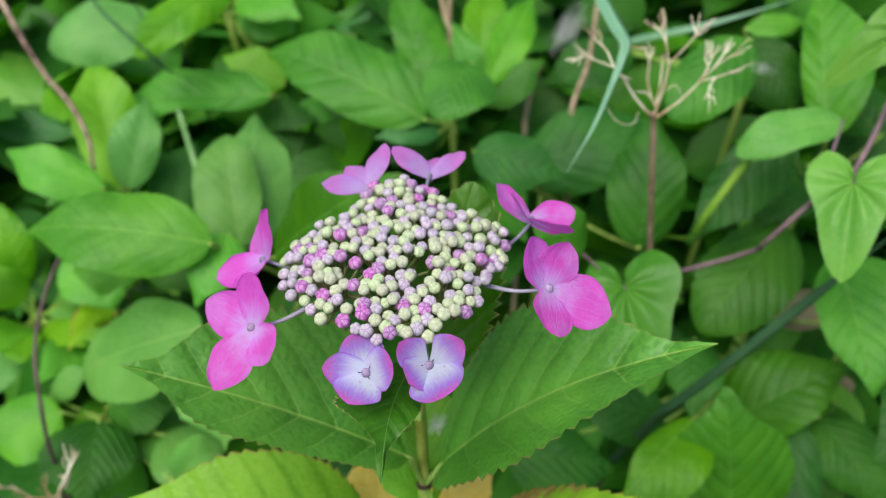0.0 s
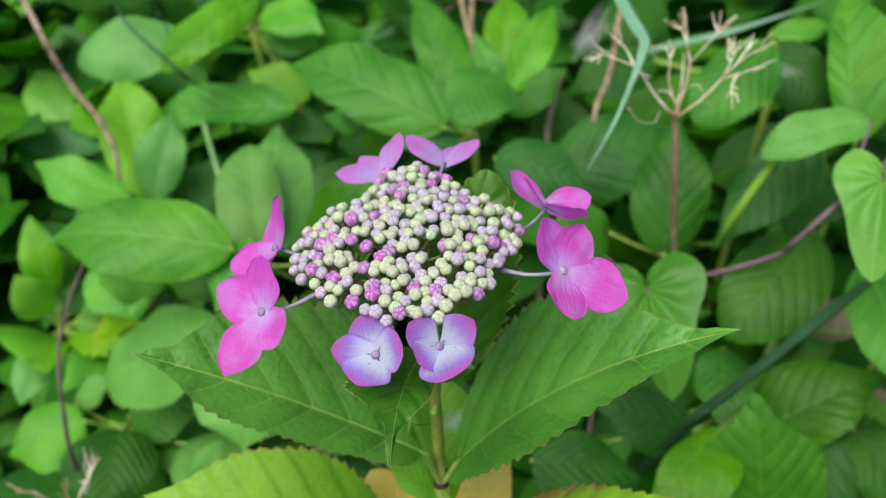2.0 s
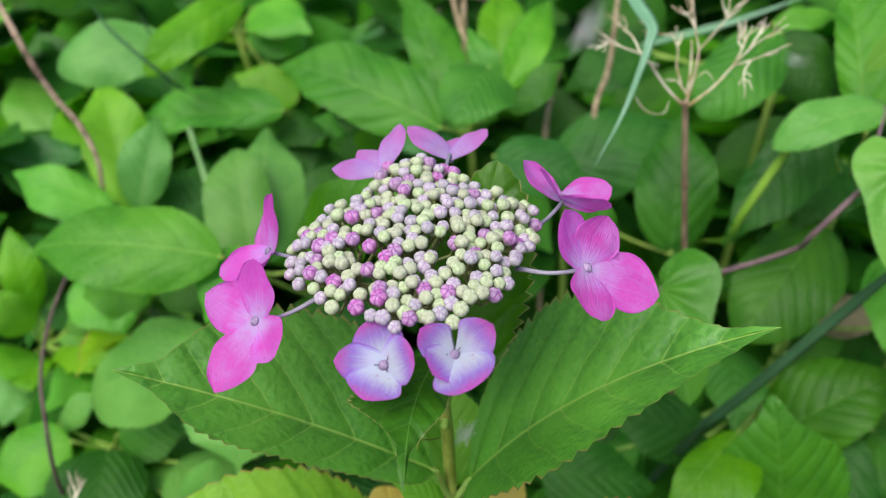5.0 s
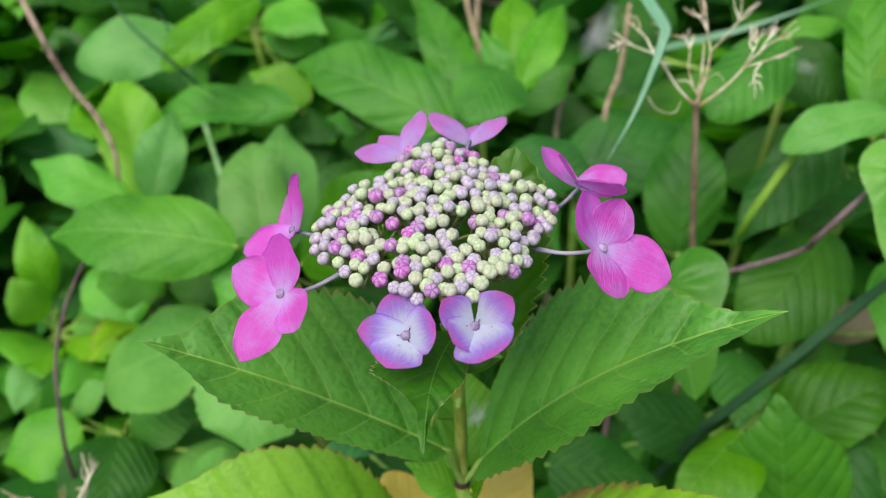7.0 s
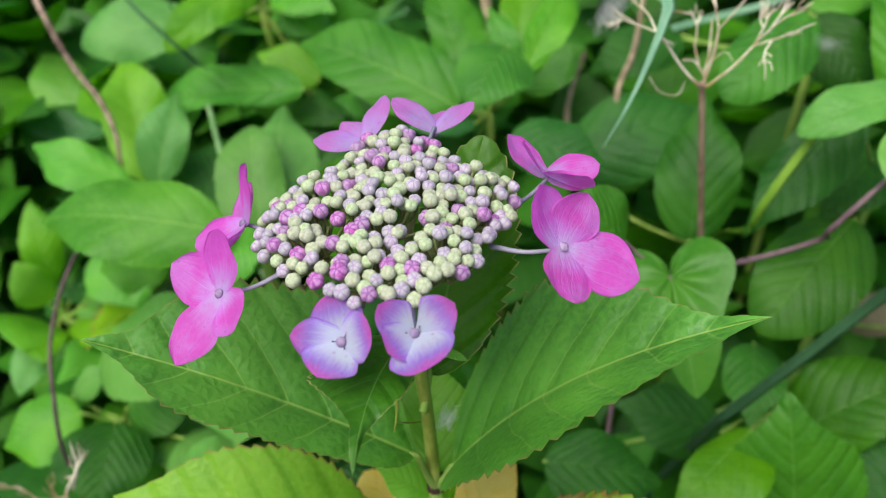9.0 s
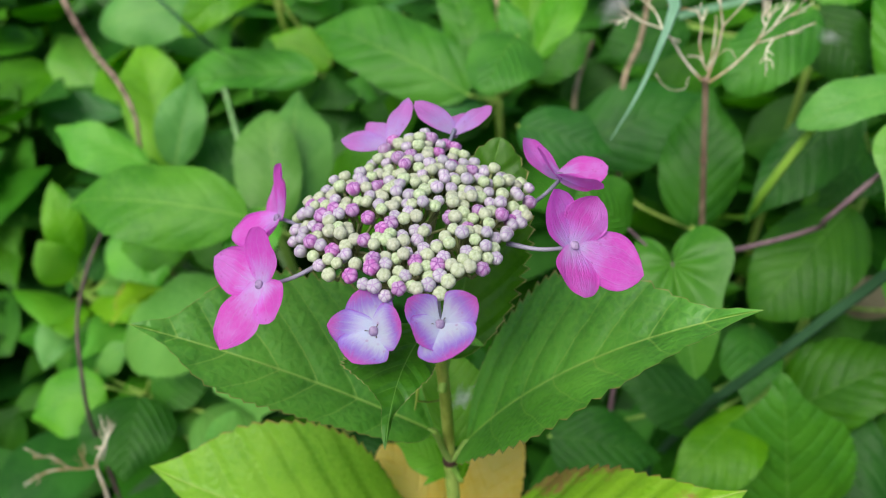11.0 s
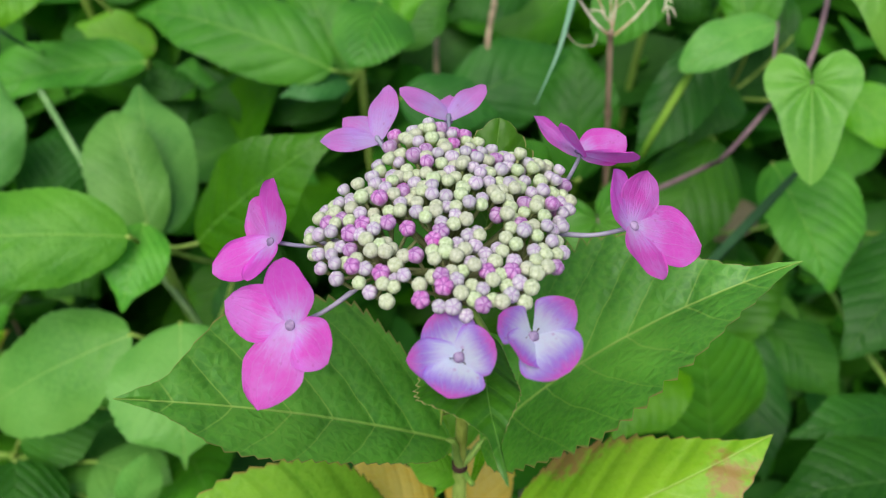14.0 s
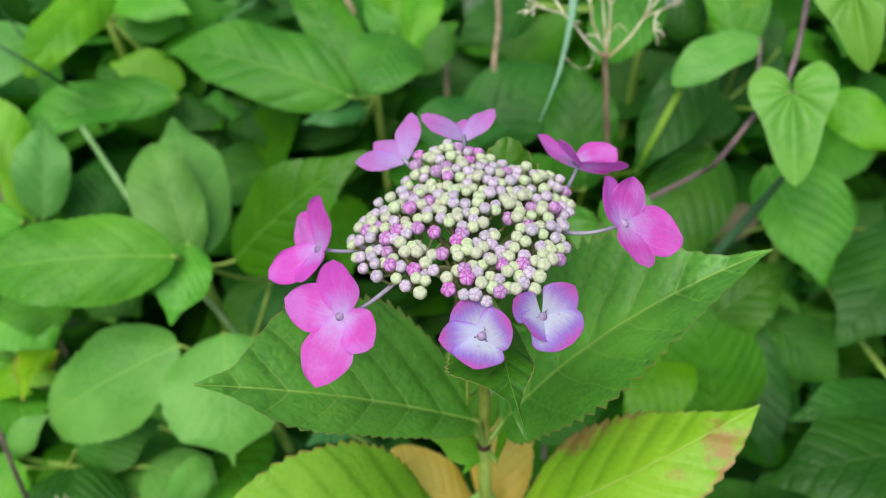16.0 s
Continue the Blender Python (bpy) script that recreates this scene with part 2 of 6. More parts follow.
def bud_material(name, foot, dark, light, seam, seam_show):
    """A closed bud: five seams meet at its tip, and its foot is greener."""
    m, ns, ls = mat_new(name)
    rnd = node(ns, ls, "ShaderNodeObjectInfo").outputs["Random"]
    co = node(ns, ls, "ShaderNodeTexCoord").outputs["Object"]
    sep = node(ns, ls, "ShaderNodeSeparateXYZ", {0: co})
    shift = node(ns, ls, "ShaderNodeMapping", {0: co, 1: node(ns, ls, "ShaderNodeCombineXYZ", {0: calc(ns, ls, "MULTIPLY", rnd, 40.0)}).outputs[0]}).outputs[0]
    mott = node(ns, ls, "ShaderNodeTexNoise", {"Vector": shift, "Scale": 2.2, "Detail": 4.0})
    grain = node(ns, ls, "ShaderNodeTexNoise", {"Vector": shift, "Scale": 14.0, "Detail": 2.0})
    turn = calc(ns, ls, "MULTIPLY", calc(ns, ls, "ARCTAN2", sep.outputs[1], sep.outputs[0]), 5.0 / (2 * math.pi))
    tri = calc(ns, ls, "ABSOLUTE", calc(ns, ls, "SUBTRACT", calc(ns, ls, "FRACT", calc(ns, ls, "ADD", turn, 10.0)), 0.5))
    near = calc(ns, ls, "MULTIPLY", calc(ns, ls, "SUBTRACT", 0.5, tri), calc(ns, ls, "SQRT", calc(ns, ls, "ADD", calc(ns, ls, "MULTIPLY", sep.outputs[0], sep.outputs[0]), calc(ns, ls, "MULTIPLY", sep.outputs[1], sep.outputs[1]))))
    line = calc(ns, ls, "SUBTRACT", 1.0, smooth(ns, ls, near, 0.015, 0.09))
    line = calc(ns, ls, "MULTIPLY", line, smooth(ns, ls, sep.outputs[2], 0.0, 0.55))
    tone = blend(ns, ls, smooth(ns, ls, mott.outputs[0], 0.35, 0.65), dark, light)
    tone = blend(ns, ls, calc(ns, ls, "SUBTRACT", 1.0, smooth(ns, ls, sep.outputs[2], -0.75, -0.1)), tone, foot)
    hue = node(ns, ls, "ShaderNodeHueSaturation", {"Hue": calc(ns, ls, "MULTIPLY_ADD", rnd, 0.05, 0.475), "Saturation": calc(ns, ls, "MULTIPLY_ADD", rnd, 0.5, 0.75), "Value": calc(ns, ls, "MULTIPLY_ADD", rnd, 0.2, 0.88), "Color": tone})
    tone = blend(ns, ls, calc(ns, ls, "MULTIPLY", line, seam_show), hue.outputs[0], seam)
    height = calc(ns, ls, "MULTIPLY_ADD", grain.outputs[0], 0.35, calc(ns, ls, "MULTIPLY", line, -0.6))
    bumped = node(ns, ls, "ShaderNodeBump", {"Strength": 0.6, "Distance": 0.00025, "Height": height})
    body = node(ns, ls, "ShaderNodeBsdfPrincipled", {"Base Color": tone, "Roughness": 0.5, "Specular IOR Level": 0.3, "Normal": bumped.outputs[0]})
    clear = node(ns, ls, "ShaderNodeBsdfTranslucent", {"Color": tone})
    mix = node(ns, ls, "ShaderNodeMixShader", {0: 0.08, 1: body.outputs[0], 2: clear.outputs[0]})
    node(ns, ls, "ShaderNodeOutputMaterial", {0: mix.outputs[0]})
    return m


LEAF = leaf_material("leaf_green", (0.064, 0.232, 0.010), (0.142, 0.397, 0.023), (0.29, 0.48, 0.09), vein_show=0.7, edge=(0.30, 0.19, 0.07), relief=0.5, side_show=0.75, gloss=0.62, rough=0.50, net_show=0.13, puffs=0.38, grain=0.16)
LEAF_SMALL = leaf_material("leaf_small_green", (0.034, 0.140, 0.006), (0.068, 0.215, 0.012), (0.18, 0.36, 0.07), veins=5.0, vein_show=0.36, edge=(0.50, 0.38, 0.18), relief=0.5, side_show=0.7, puffs=0.18, grain=0.2)
LEAF_YELLOW = leaf_material("leaf_yellow_green", (0.15, 0.35, 0.012), (0.25, 0.46, 0.026), (0.40, 0.54, 0.12), vein_show=0.5, edge=(0.28, 0.13, 0.06), blotch=(0.38, 0.17, 0.07), relief=0.5)
LEAF_LOW = leaf_material("leaf_lower_green", (0.145, 0.345, 0.014), (0.245, 0.47, 0.028), (0.34, 0.50, 0.09), vein_show=0.55, edge=(0.30, 0.15, 0.05), relief=0.7, puffs=0.2, grain=0.2)
LEAF_OLD = leaf_material("leaf_old_yellow", (0.86, 0.62, 0.12), (0.92, 0.74, 0.22), (0.75, 0.58, 0.2), vein_show=0.25, relief=0.3, edge=(0.66, 0.34, 0.10), clear=0.5)
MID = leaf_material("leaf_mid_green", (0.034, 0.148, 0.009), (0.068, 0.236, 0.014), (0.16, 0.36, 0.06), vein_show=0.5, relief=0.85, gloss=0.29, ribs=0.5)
# dark leaf green, with the shade between the shoots put into the colour
DARK_SHADED = leaf_material("leaf_dark_shaded_green", (0.016, 0.086, 0.007), (0.034, 0.142, 0.011), (0.10, 0.24, 0.04), vein_show=0.4, relief=0.85, rough=0.45, gloss=0.24, ribs=0.5)
BRIGHT = leaf_material("leaf_bright_green", (0.068, 0.268, 0.012), (0.136, 0.390, 0.024), (0.25, 0.48, 0.08), side_show=0.35, vein_show=0.45, relief=0.6, gloss=0.29, ribs=0.3)
PALE = leaf_material("leaf_pale_green", (0.090, 0.275, 0.045), (0.155, 0.38, 0.075), (0.31, 0.50, 0.12), side_show=0.35, vein_show=0.45, relief=0.55, gloss=0.28, ribs=0.25)
FRESH = leaf_material("leaf_fresh_green", (0.046, 0.198, 0.009), (0.092, 0.300, 0.016), (0.21, 0.42, 0.07), vein_show=0.5, relief=0.9, gloss=0.30, ribs=0.6)
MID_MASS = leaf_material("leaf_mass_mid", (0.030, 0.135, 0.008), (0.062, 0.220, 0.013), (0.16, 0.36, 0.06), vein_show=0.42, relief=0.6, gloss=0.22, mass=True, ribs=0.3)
# darker copy of the mass green: the hedge's inner shade is in its colour
SHADED_MASS = leaf_material("leaf_mass_shaded", (0.014, 0.080, 0.006), (0.030, 0.132, 0.010), (0.10, 0.24, 0.04), vein_show=0.34, relief=0.55, rough=0.5, gloss=0.16, mass=True, ribs=0.3)
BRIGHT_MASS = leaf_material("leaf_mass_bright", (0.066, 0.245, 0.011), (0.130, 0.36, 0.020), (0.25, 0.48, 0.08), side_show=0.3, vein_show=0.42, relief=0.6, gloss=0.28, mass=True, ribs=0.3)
TEAL = leaf_material("leaf_blue_green", (0.035, 0.17, 0.035), (0.065, 0.24, 0.055), (0.16, 0.34, 0.12), vein_show=0.3)
LEAF_DRY = leaf_material("leaf_dry_tan", (0.105, 0.088, 0.045), (0.19, 0.16, 0.085), (0.24, 0.20, 0.12), vein_show=0.4, relief=0.8, clear=0.15)
LIME = leaf_material("leaf_lime_green", (0.13, 0.37, 0.022), (0.21, 0.48, 0.035), (0.34, 0.50, 0.12), vein_show=0.3, relief=0.3, clear=0.42)
HEART = leaf_material("leaf_vine_green", (0.095, 0.28, 0.034), (0.16, 0.38, 0.055), (0.32, 0.54, 0.14), vein_show=0.4, curved=True, relief=0.5)
HEART_DARK = leaf_material("leaf_vine_dark", (0.045, 0.19, 0.018), (0.085, 0.27, 0.03), (0.20, 0.42, 0.09), vein_show=0.35, curved=True, relief=0.35)
PETAL_PINK = petal_material("petal_pink", (0.68, 0.50, 0.87), (0.73, 0.26, 0.82), (0.78, 0.10, 0.67), low=0.04, high=0.52, patch=0.62, clear_share=0.45)
PETAL_LILAC = petal_material("petal_lilac", (0.66, 0.70, 0.88), (0.43, 0.23, 0.80), (0.70, 0.12, 0.64), low=0.26, high=0.98, patch=0.0, grain=0.10, relief=0.30, clear_share=0.55)
PETAL_MAUVE = petal_material("petal_mauve", (0.66, 0.48, 0.86), (0.60, 0.33, 0.82), (0.66, 0.21, 0.70), low=0.05, high=0.75, patch=0.5, clear_share=0.5)
BUD_GREEN = bud_material("bud_green", (0.30, 0.38, 0.15), (0.42, 0.48, 0.29), (0.54, 0.59, 0.42), (0.29, 0.33, 0.18), 0.18)
BUD_WHITE = bud_material("bud_white", (0.36, 0.42, 0.25), (0.45, 0.38, 0.49), (0.53, 0.51, 0.54), (0.33, 0.17, 0.42), 0.6)
BUD_PINK = bud_material("bud_pink", (0.46, 0.38, 0.40), (0.41, 0.14, 0.40), (0.53, 0.31, 0.55), (0.24, 0.05, 0.28), 0.75)
STEM_GREEN = plain_material("stem_green", (0.17, 0.30, 0.04), (0.28, 0.42, 0.08), scale=700.0, stretch=0.3)
STEM_OLIVE = plain_material("stem_olive", (0.19, 0.25, 0.035), (0.34, 0.40, 0.08), scale=500.0, stretch=0.3)
PETIOLE = plain_material("petiole_green", (0.17, 0.32, 0.05), (0.28, 0.44, 0.10), scale=500.0, stretch=0.3)
STALK_LILAC = plain_material("stalk_lilac", (0.21, 0.21, 0.29), (0.32, 0.31, 0.39), scale=400.0, clear=0.1)
NODE_DARK = plain_material("node_dark", (0.035, 0.02, 0.015), (0.08, 0.04, 0.03), scale=400.0)
STALK_DARK = plain_material("stalk_dark", (0.17, 0.21, 0.07), (0.32, 0.33, 0.16), scale=300.0)
EYE_MAT = plain_material("eye_lilac", (0.19, 0.13, 0.25), (0.36, 0.27, 0.42), scale=900.0)
DRY = plain_material("dry_straw", (0.34, 0.22, 0.11), (0.78, 0.72, 0.56), scale=200.0, stretch=0.3)
DRY_BROWN = plain_material("dry_brown", (0.175, 0.125, 0.075), (0.47, 0.36, 0.235), scale=230.0, stretch=0.25)
BARK = plain_material("bark_brown", (0.085, 0.05, 0.035), (0.42, 0.31, 0.22), scale=220.0, stretch=0.5, bump=0.9)
VINE_STEM = plain_material("vine_purple", (0.11, 0.068, 0.082), (0.20, 0.13, 0.15), scale=260.0, stretch=0.25)
CREEPER = plain_material("creeper_brown", (0.045, 0.028, 0.030), (0.12, 0.075, 0.075), scale=260.0, stretch=0.25)
STEM_PALE = plain_material("stem_pale", (0.13, 0.26, 0.08), (0.22, 0.36, 0.14), scale=300.0, stretch=0.25)
GRASS = plain_material("grass_green", (0.16, 0.36, 0.20), (0.26, 0.48, 0.30), scale=150.0, stretch=0.1, clear=0.25)
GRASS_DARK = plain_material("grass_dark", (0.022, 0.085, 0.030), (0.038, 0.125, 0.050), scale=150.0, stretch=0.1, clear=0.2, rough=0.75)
GRASS_LIME = plain_material("grass_lime", (0.2, 0.42, 0.03), (0.3, 0.5, 0.06), scale=150.0, stretch=0.1, clear=0.3)
WEB = plain_material("web_grey", (0.8, 0.82, 0.8), (0.9, 0.9, 0.9), scale=300.0, clear=0.5)
SOIL = plain_material("soil_brown", (0.035, 0.025, 0.017), (0.08, 0.055, 0.035), scale=60.0, rough=0.9, bump=1.0)


# ---- builders ----
def thing(name, label, category, place=(0, 0, 0), group="", kind=""):
    ob = new(name)
    ob.location = place
    ob.empty_display_size = 0.01
    return tagged(ob, label, category, group, kind)


def attach(name, mesh, material, parent, label=""):
    """Links a mesh as one part under a thing or a part; its vertices are in world metres."""
    ob = new(name, mesh)
    if material and not mesh.materials:
        mesh.materials.append(material)
    if parent:
        ob.parent = parent
        at = Vector((0, 0, 0))
        up = parent
        while up:
            at += up.location
            up = up.parent
        ob.location = -at
    return tagged(ob, label)


def shade(mesh):
    for p in mesh.polygons:
        p.use_smooth = True
    return mesh


def tube_mesh(name, points, radii, sides=8, ends=True):
    """A round stem along a smooth line through the points."""
    pts = [Vector(p) for p in points]
    line, widths = [], []
    for i in range(len(pts) - 1):
        p0, p1, p2, p3 = pts[max(i - 1, 0)], pts[i], pts[i + 1], pts[min(i + 2, len(pts) - 1)]
        step = (p2 - p1).length
        m1, m2 = (p2 - p0).normalized() * step, (p3 - p1).normalized() * step
        for k in range(6):
            t = k / 6
            line.append(p1 * (2 * t ** 3 - 3 * t * t + 1) + m1 * (t ** 3 - 2 * t * t + t) + p2 * (3 * t * t - 2 * t ** 3) + m2 * (t ** 3 - t * t))
            widths.append(radii[i] * (1 - t) + radii[i + 1] * t)
    line.append(pts[-1])
    widths.append(radii[-1])
    verts, faces = [], []
    side = None
    for i, p in enumerate(line):
        way = (line[min(i + 1, len(line) - 1)] - line[max(i - 1, 0)]).normalized()
        side = way.orthogonal() if side is None else side - way * side.dot(way)
        side.normalize()
        other = way.cross(side)
        for k in range(sides):
            a = 2 * math.pi * k / sides
            verts.append(p + (side * math.cos(a) + other * math.sin(a)) * widths[i])
    for i in range(len(line) - 1):
        for k in range(sides):
            a, b = i * sides + k, i * sides + (k + 1) % sides
            faces.append((a, b, b + sides, a + sides))
    if ends:
        faces.append(tuple(range(sides))[::-1])
        faces.append(tuple(len(verts) - sides + k for k in range(sides)))
    me = bpy.data.meshes.new(name)
    me.from_pydata(verts, [], faces)
    return shade(me)


def outline(u, kind):
    """Half the breadth of a leaf at u of its length, 1 at its widest."""
    if kind == "round":
        a, b = 0.55, 0.62
    elif kind == "long":
        a, b = 0.75, 0.95
    else:
        a, b = 0.55, 0.72
    top = a / (a + b)
    w = (max(u, 0.0) ** a) * (max(1 - u, 0.0) ** b) / (top ** a * (1 - top) ** b)
    if kind == "drip" and u > 0.5:
        w *= 1 - 0.80 * min(1.0, (u - 0.5) / 0.28)
    if kind == "tail" and u > 0.78:
        w *= 1 - 0.85 * min(1.0, (u - 0.78) / 0.13)
    if kind == "hyd" and u > 0.62:
        w *= 1 - 0.50 * min(1.0, (u - 0.62) / 0.26) ** 1.4
    return w


def along(knots, u):
    """A smooth value between pairs of place and value."""
    for k in range(len(knots) - 1):
        (a, p), (b, q) = knots[k], knots[k + 1]
        if u <= b:
            before, after = knots[max(k - 1, 0)], knots[min(k + 2, len(knots) - 1)]
            t, step = (u - a) / (b - a), b - a
            m1 = (q - before[1]) / (b - before[0]) * step
            m2 = (after[1] - p) / (after[0] - a) * step
            return max(0.0, p * (2 * t ** 3 - 3 * t * t + 1) + m1 * (t ** 3 - 2 * t * t + t) + q * (3 * t * t - 2 * t ** 3) + m2 * (t ** 3 - t * t))
    return 0.0


def leaf_mesh(name, base, tip, left, right, normal, fold=0.2, arch=0.08, kind="hyd", nu=44, nv=5, teeth=18, tooth=0.03, quilt=0.0015, wave=0.045, cup=-0.28, seed=1, hook=0.12, bend=0.0, twist=None, shape=None, slope=None):
    """A leaf from base to tip. left, right: half breadths in metres; fold: how far the halves rise from the midrib (radians);
    arch: how high the midrib bows, bend: how far it bows to its left, hook: how far the tip bends down, both as a share of the length.
    shape: for the left and the right half, pairs of the share of the length and the half breadth there, where the two halves differ; slope: how steeply the left and the right half rise from the midrib."""
    rng = random.Random(seed)
    base, tip = Vector(base), Vector(tip)
    axis = tip - base
    length = axis.length
    axis.normalize()
    up = Vector(normal)
    up = (up - axis * up.dot(axis)).normalized()
    across = up.cross(axis)  # to the left, seen from above with the tip ahead
    nu = max(nu, 8)
    verts, faces, uv1, uv2 = [], [], [], []
    phase = rng.random() * 6
    twist = rng.uniform(-0.5, 0.5) if twist is None else twist
    flat_across, flat_up = across, up
    ragged = [rng.random() for _ in range(120)]
    veins = 7.0
    for i in range(nu + 1):
        u = i / nu
        across = flat_across * math.cos(twist * (u - 0.4)) + flat_up * math.sin(twist * (u - 0.4))
        up = flat_up * math.cos(twist * (u - 0.4)) - flat_across * math.sin(twist * (u - 0.4))
        mid = base + axis * length * u + flat_up * length * (arch * 4 * u * (1 - u) - hook * max(u - 0.75, 0) ** 2 * 6) + flat_across * length * bend * 4 * u * (1 - u)
        for j in range(-nv, nv + 1):
            v = j / nv
            half = along(shape[0 if v > 0 else 1], u) if shape else (left if v > 0 else right) * outline(u, kind)
            if abs(j) == nv and teeth:
                saw = (u * teeth) % 1.0
                half *= 1 + tooth * min(1.0, 0.3 + 1.3 * u) * (0.55 + 0.9 * ragged[int(u * teeth) + (60 if v > 0 else 0)]) * (saw * 2 - 1.0)
            lead = tooth * length * 0.25 * abs(v) ** 4 * math.sin(math.pi * u)
            d = abs(v) * half
            lane = (u - 1.05 * d / length - 0.8 * (d / length) ** 2) * veins
            puff = abs((lane % 1.0) - 0.5) * -2 + 1
            z = d * math.sin(fold) + cup * d * abs(v) + length * quilt * puff * min(1, 4 * abs(v)) * (1 - abs(v) * 0.5)
            z += length * wave * v * v * math.sin(u * 9 + phase + (2 if v > 0 else 0)) * math.sin(math.pi * u)
            if slope:
                z += d * ((slope[0] if v > 0 else slope[1]) - math.sin(fold) - cup * abs(v))
            p = mid + across * (math.copysign(d, v) * (1.0 if slope else math.cos(fold)) if j else 0.0) + axis * lead + up * z
            verts.append(p)
            uv1.append((u, math.copysign(d / length, v) if j else 0.0))
            uv2.append((v, u))
    row = 2 * nv + 1
    for i in range(nu):
        for j in range(row - 1):
            a = i * row + j
            faces.append((a, a + row, a + row + 1, a + 1))
    me = bpy.data.meshes.new(name)
    me.from_pydata(verts, [], faces)
    for key, values in (("leaf", uv1), ("rim", uv2)):
        layer = me.uv_layers.new(name=key)
        for loop in me.loops:
            layer.data[loop.index].uv = values[loop.vertex_index]
    return shade(me)


def heart_mesh(name, base, tip, left, right, normal, fold=0.1, arch=0.06, seed=1):
    """A heart-shaped leaf: two round lobes behind the stalk's joint and a long tip, with ribs that fan from the joint."""
    rng = random.Random(seed)
    base, tip = Vector(base), Vector(tip)
    axis = tip - base
    length = axis.length
    axis.normalize()
    up = Vector(normal)
    up = (up - axis * up.dot(axis)).normalized()
    across = up.cross(axis)
    rings, rays, most = 9, 28, radians(168)
    verts, faces, uv1, uv2 = [], [], [], []
    phase = rng.random() * 6
    for k in range(-rays, rays + 1):
        v = k / rays
        a = abs(v) * most
        # reach along the ray, as a share of the length
        reach = 0.42 + 0.58 * math.exp(-((a / 0.50) ** 1.5)) + 0.13 * math.exp(-(((a - 1.7) / 0.65) ** 2))
        reach *= 1.0 if a < 2.3 else max(0.25, 1 - (a - 2.3) * 1.15)
        wide = (left if v > 0 else right) / (0.47 * length)
        for i in range(rings + 1):
            u = i / rings
            x = length * reach * u * math.cos(a)
            y = length * reach * u * math.sin(a) * wide * math.copysign(1, v)
            rib = abs(((abs(v) * 3.6 + 0.5) % 1.0) - 0.5) * 2
            z = abs(y) * math.sin(fold) + arch * length * (1 - (2 * x / length - 0.6) ** 2) + length * 0.045 * rib * math.sin(math.pi * min(1, u * 1.1)) + 0.015 * length * math.sin(a * 5 + phase) * u * u
            verts.append(base + axis * x + across * y + up * (z - arch * length * 0.64))
            uv1.append((x / length, y / length))
            uv2.append((v, u))
    row = rings + 1
    for k in range(2 * rays):
        for i in range(rings):
            a = k * row + i
            faces.append((a, a + 1, a + row + 1, a + row))
    me = bpy.data.meshes.new(name)
    me.from_pydata(verts, [], faces)
    for key, values in (("leaf", uv1), ("rim", uv2)):
        layer = me.uv_layers.new(name=key)
        for loop in me.loops:
            layer.data[loop.index].uv = values[loop.vertex_index]
    return shade(me)


leaf_count = [0]


def leaf(parent, material, base, tip, left, right, normal, stalk=None, label="", stalk_mat=None, stalk_r=0.0012, heart=False, **form):
    """One leaf as a part, with its own stalk to the stem where one is given."""
    leaf_count[0] += 1
    make = heart_mesh if heart else leaf_mesh
    ob = attach("leaf", make("leaf", base, tip, left, right, normal, seed=leaf_count[0], **form), material, parent, label)
    if stalk is not None:
        b, s = Vector(base), Vector(stalk)
        mid = (b + s) / 2 + Vector((0, 0, -0.06 * (b - s).length))
        inner = b + (Vector(tip) - b) * 0.03
        petiole = attach("leaf_stalk", tube_mesh("leaf_stalk", [s, mid, b, inner], [stalk_r * 1.4, stalk_r, stalk_r, stalk_r * 0.6], 6), stalk_mat or STEM_GREEN, ob)
    return ob


def shoot(label, hub, foot=None, r=0.003, material=None, group="hydrangea shoots of the hedge", name="hydrangea_shoot"):
    """An upright shoot from the soil to its hub, to which leaves are then given."""
    hub = Vector(hub)
    foot = Vector(foot) if foot else Vector((hub.x * 0.9, hub.y + 0.06, 0.0))
    ob = thing(name, label, "plant", (foot.x, foot.y, 0.0), group)
    mid = (hub + foot) / 2 + Vector((0.01, 0.015, 0.03))
    attach("stem", tube_mesh("stem", [foot - Vector((0, 0, 0.01)), mid, hub], [r * 1.3, r * 1.1, r], 8), material or STEM_GREEN, ob)
    return ob


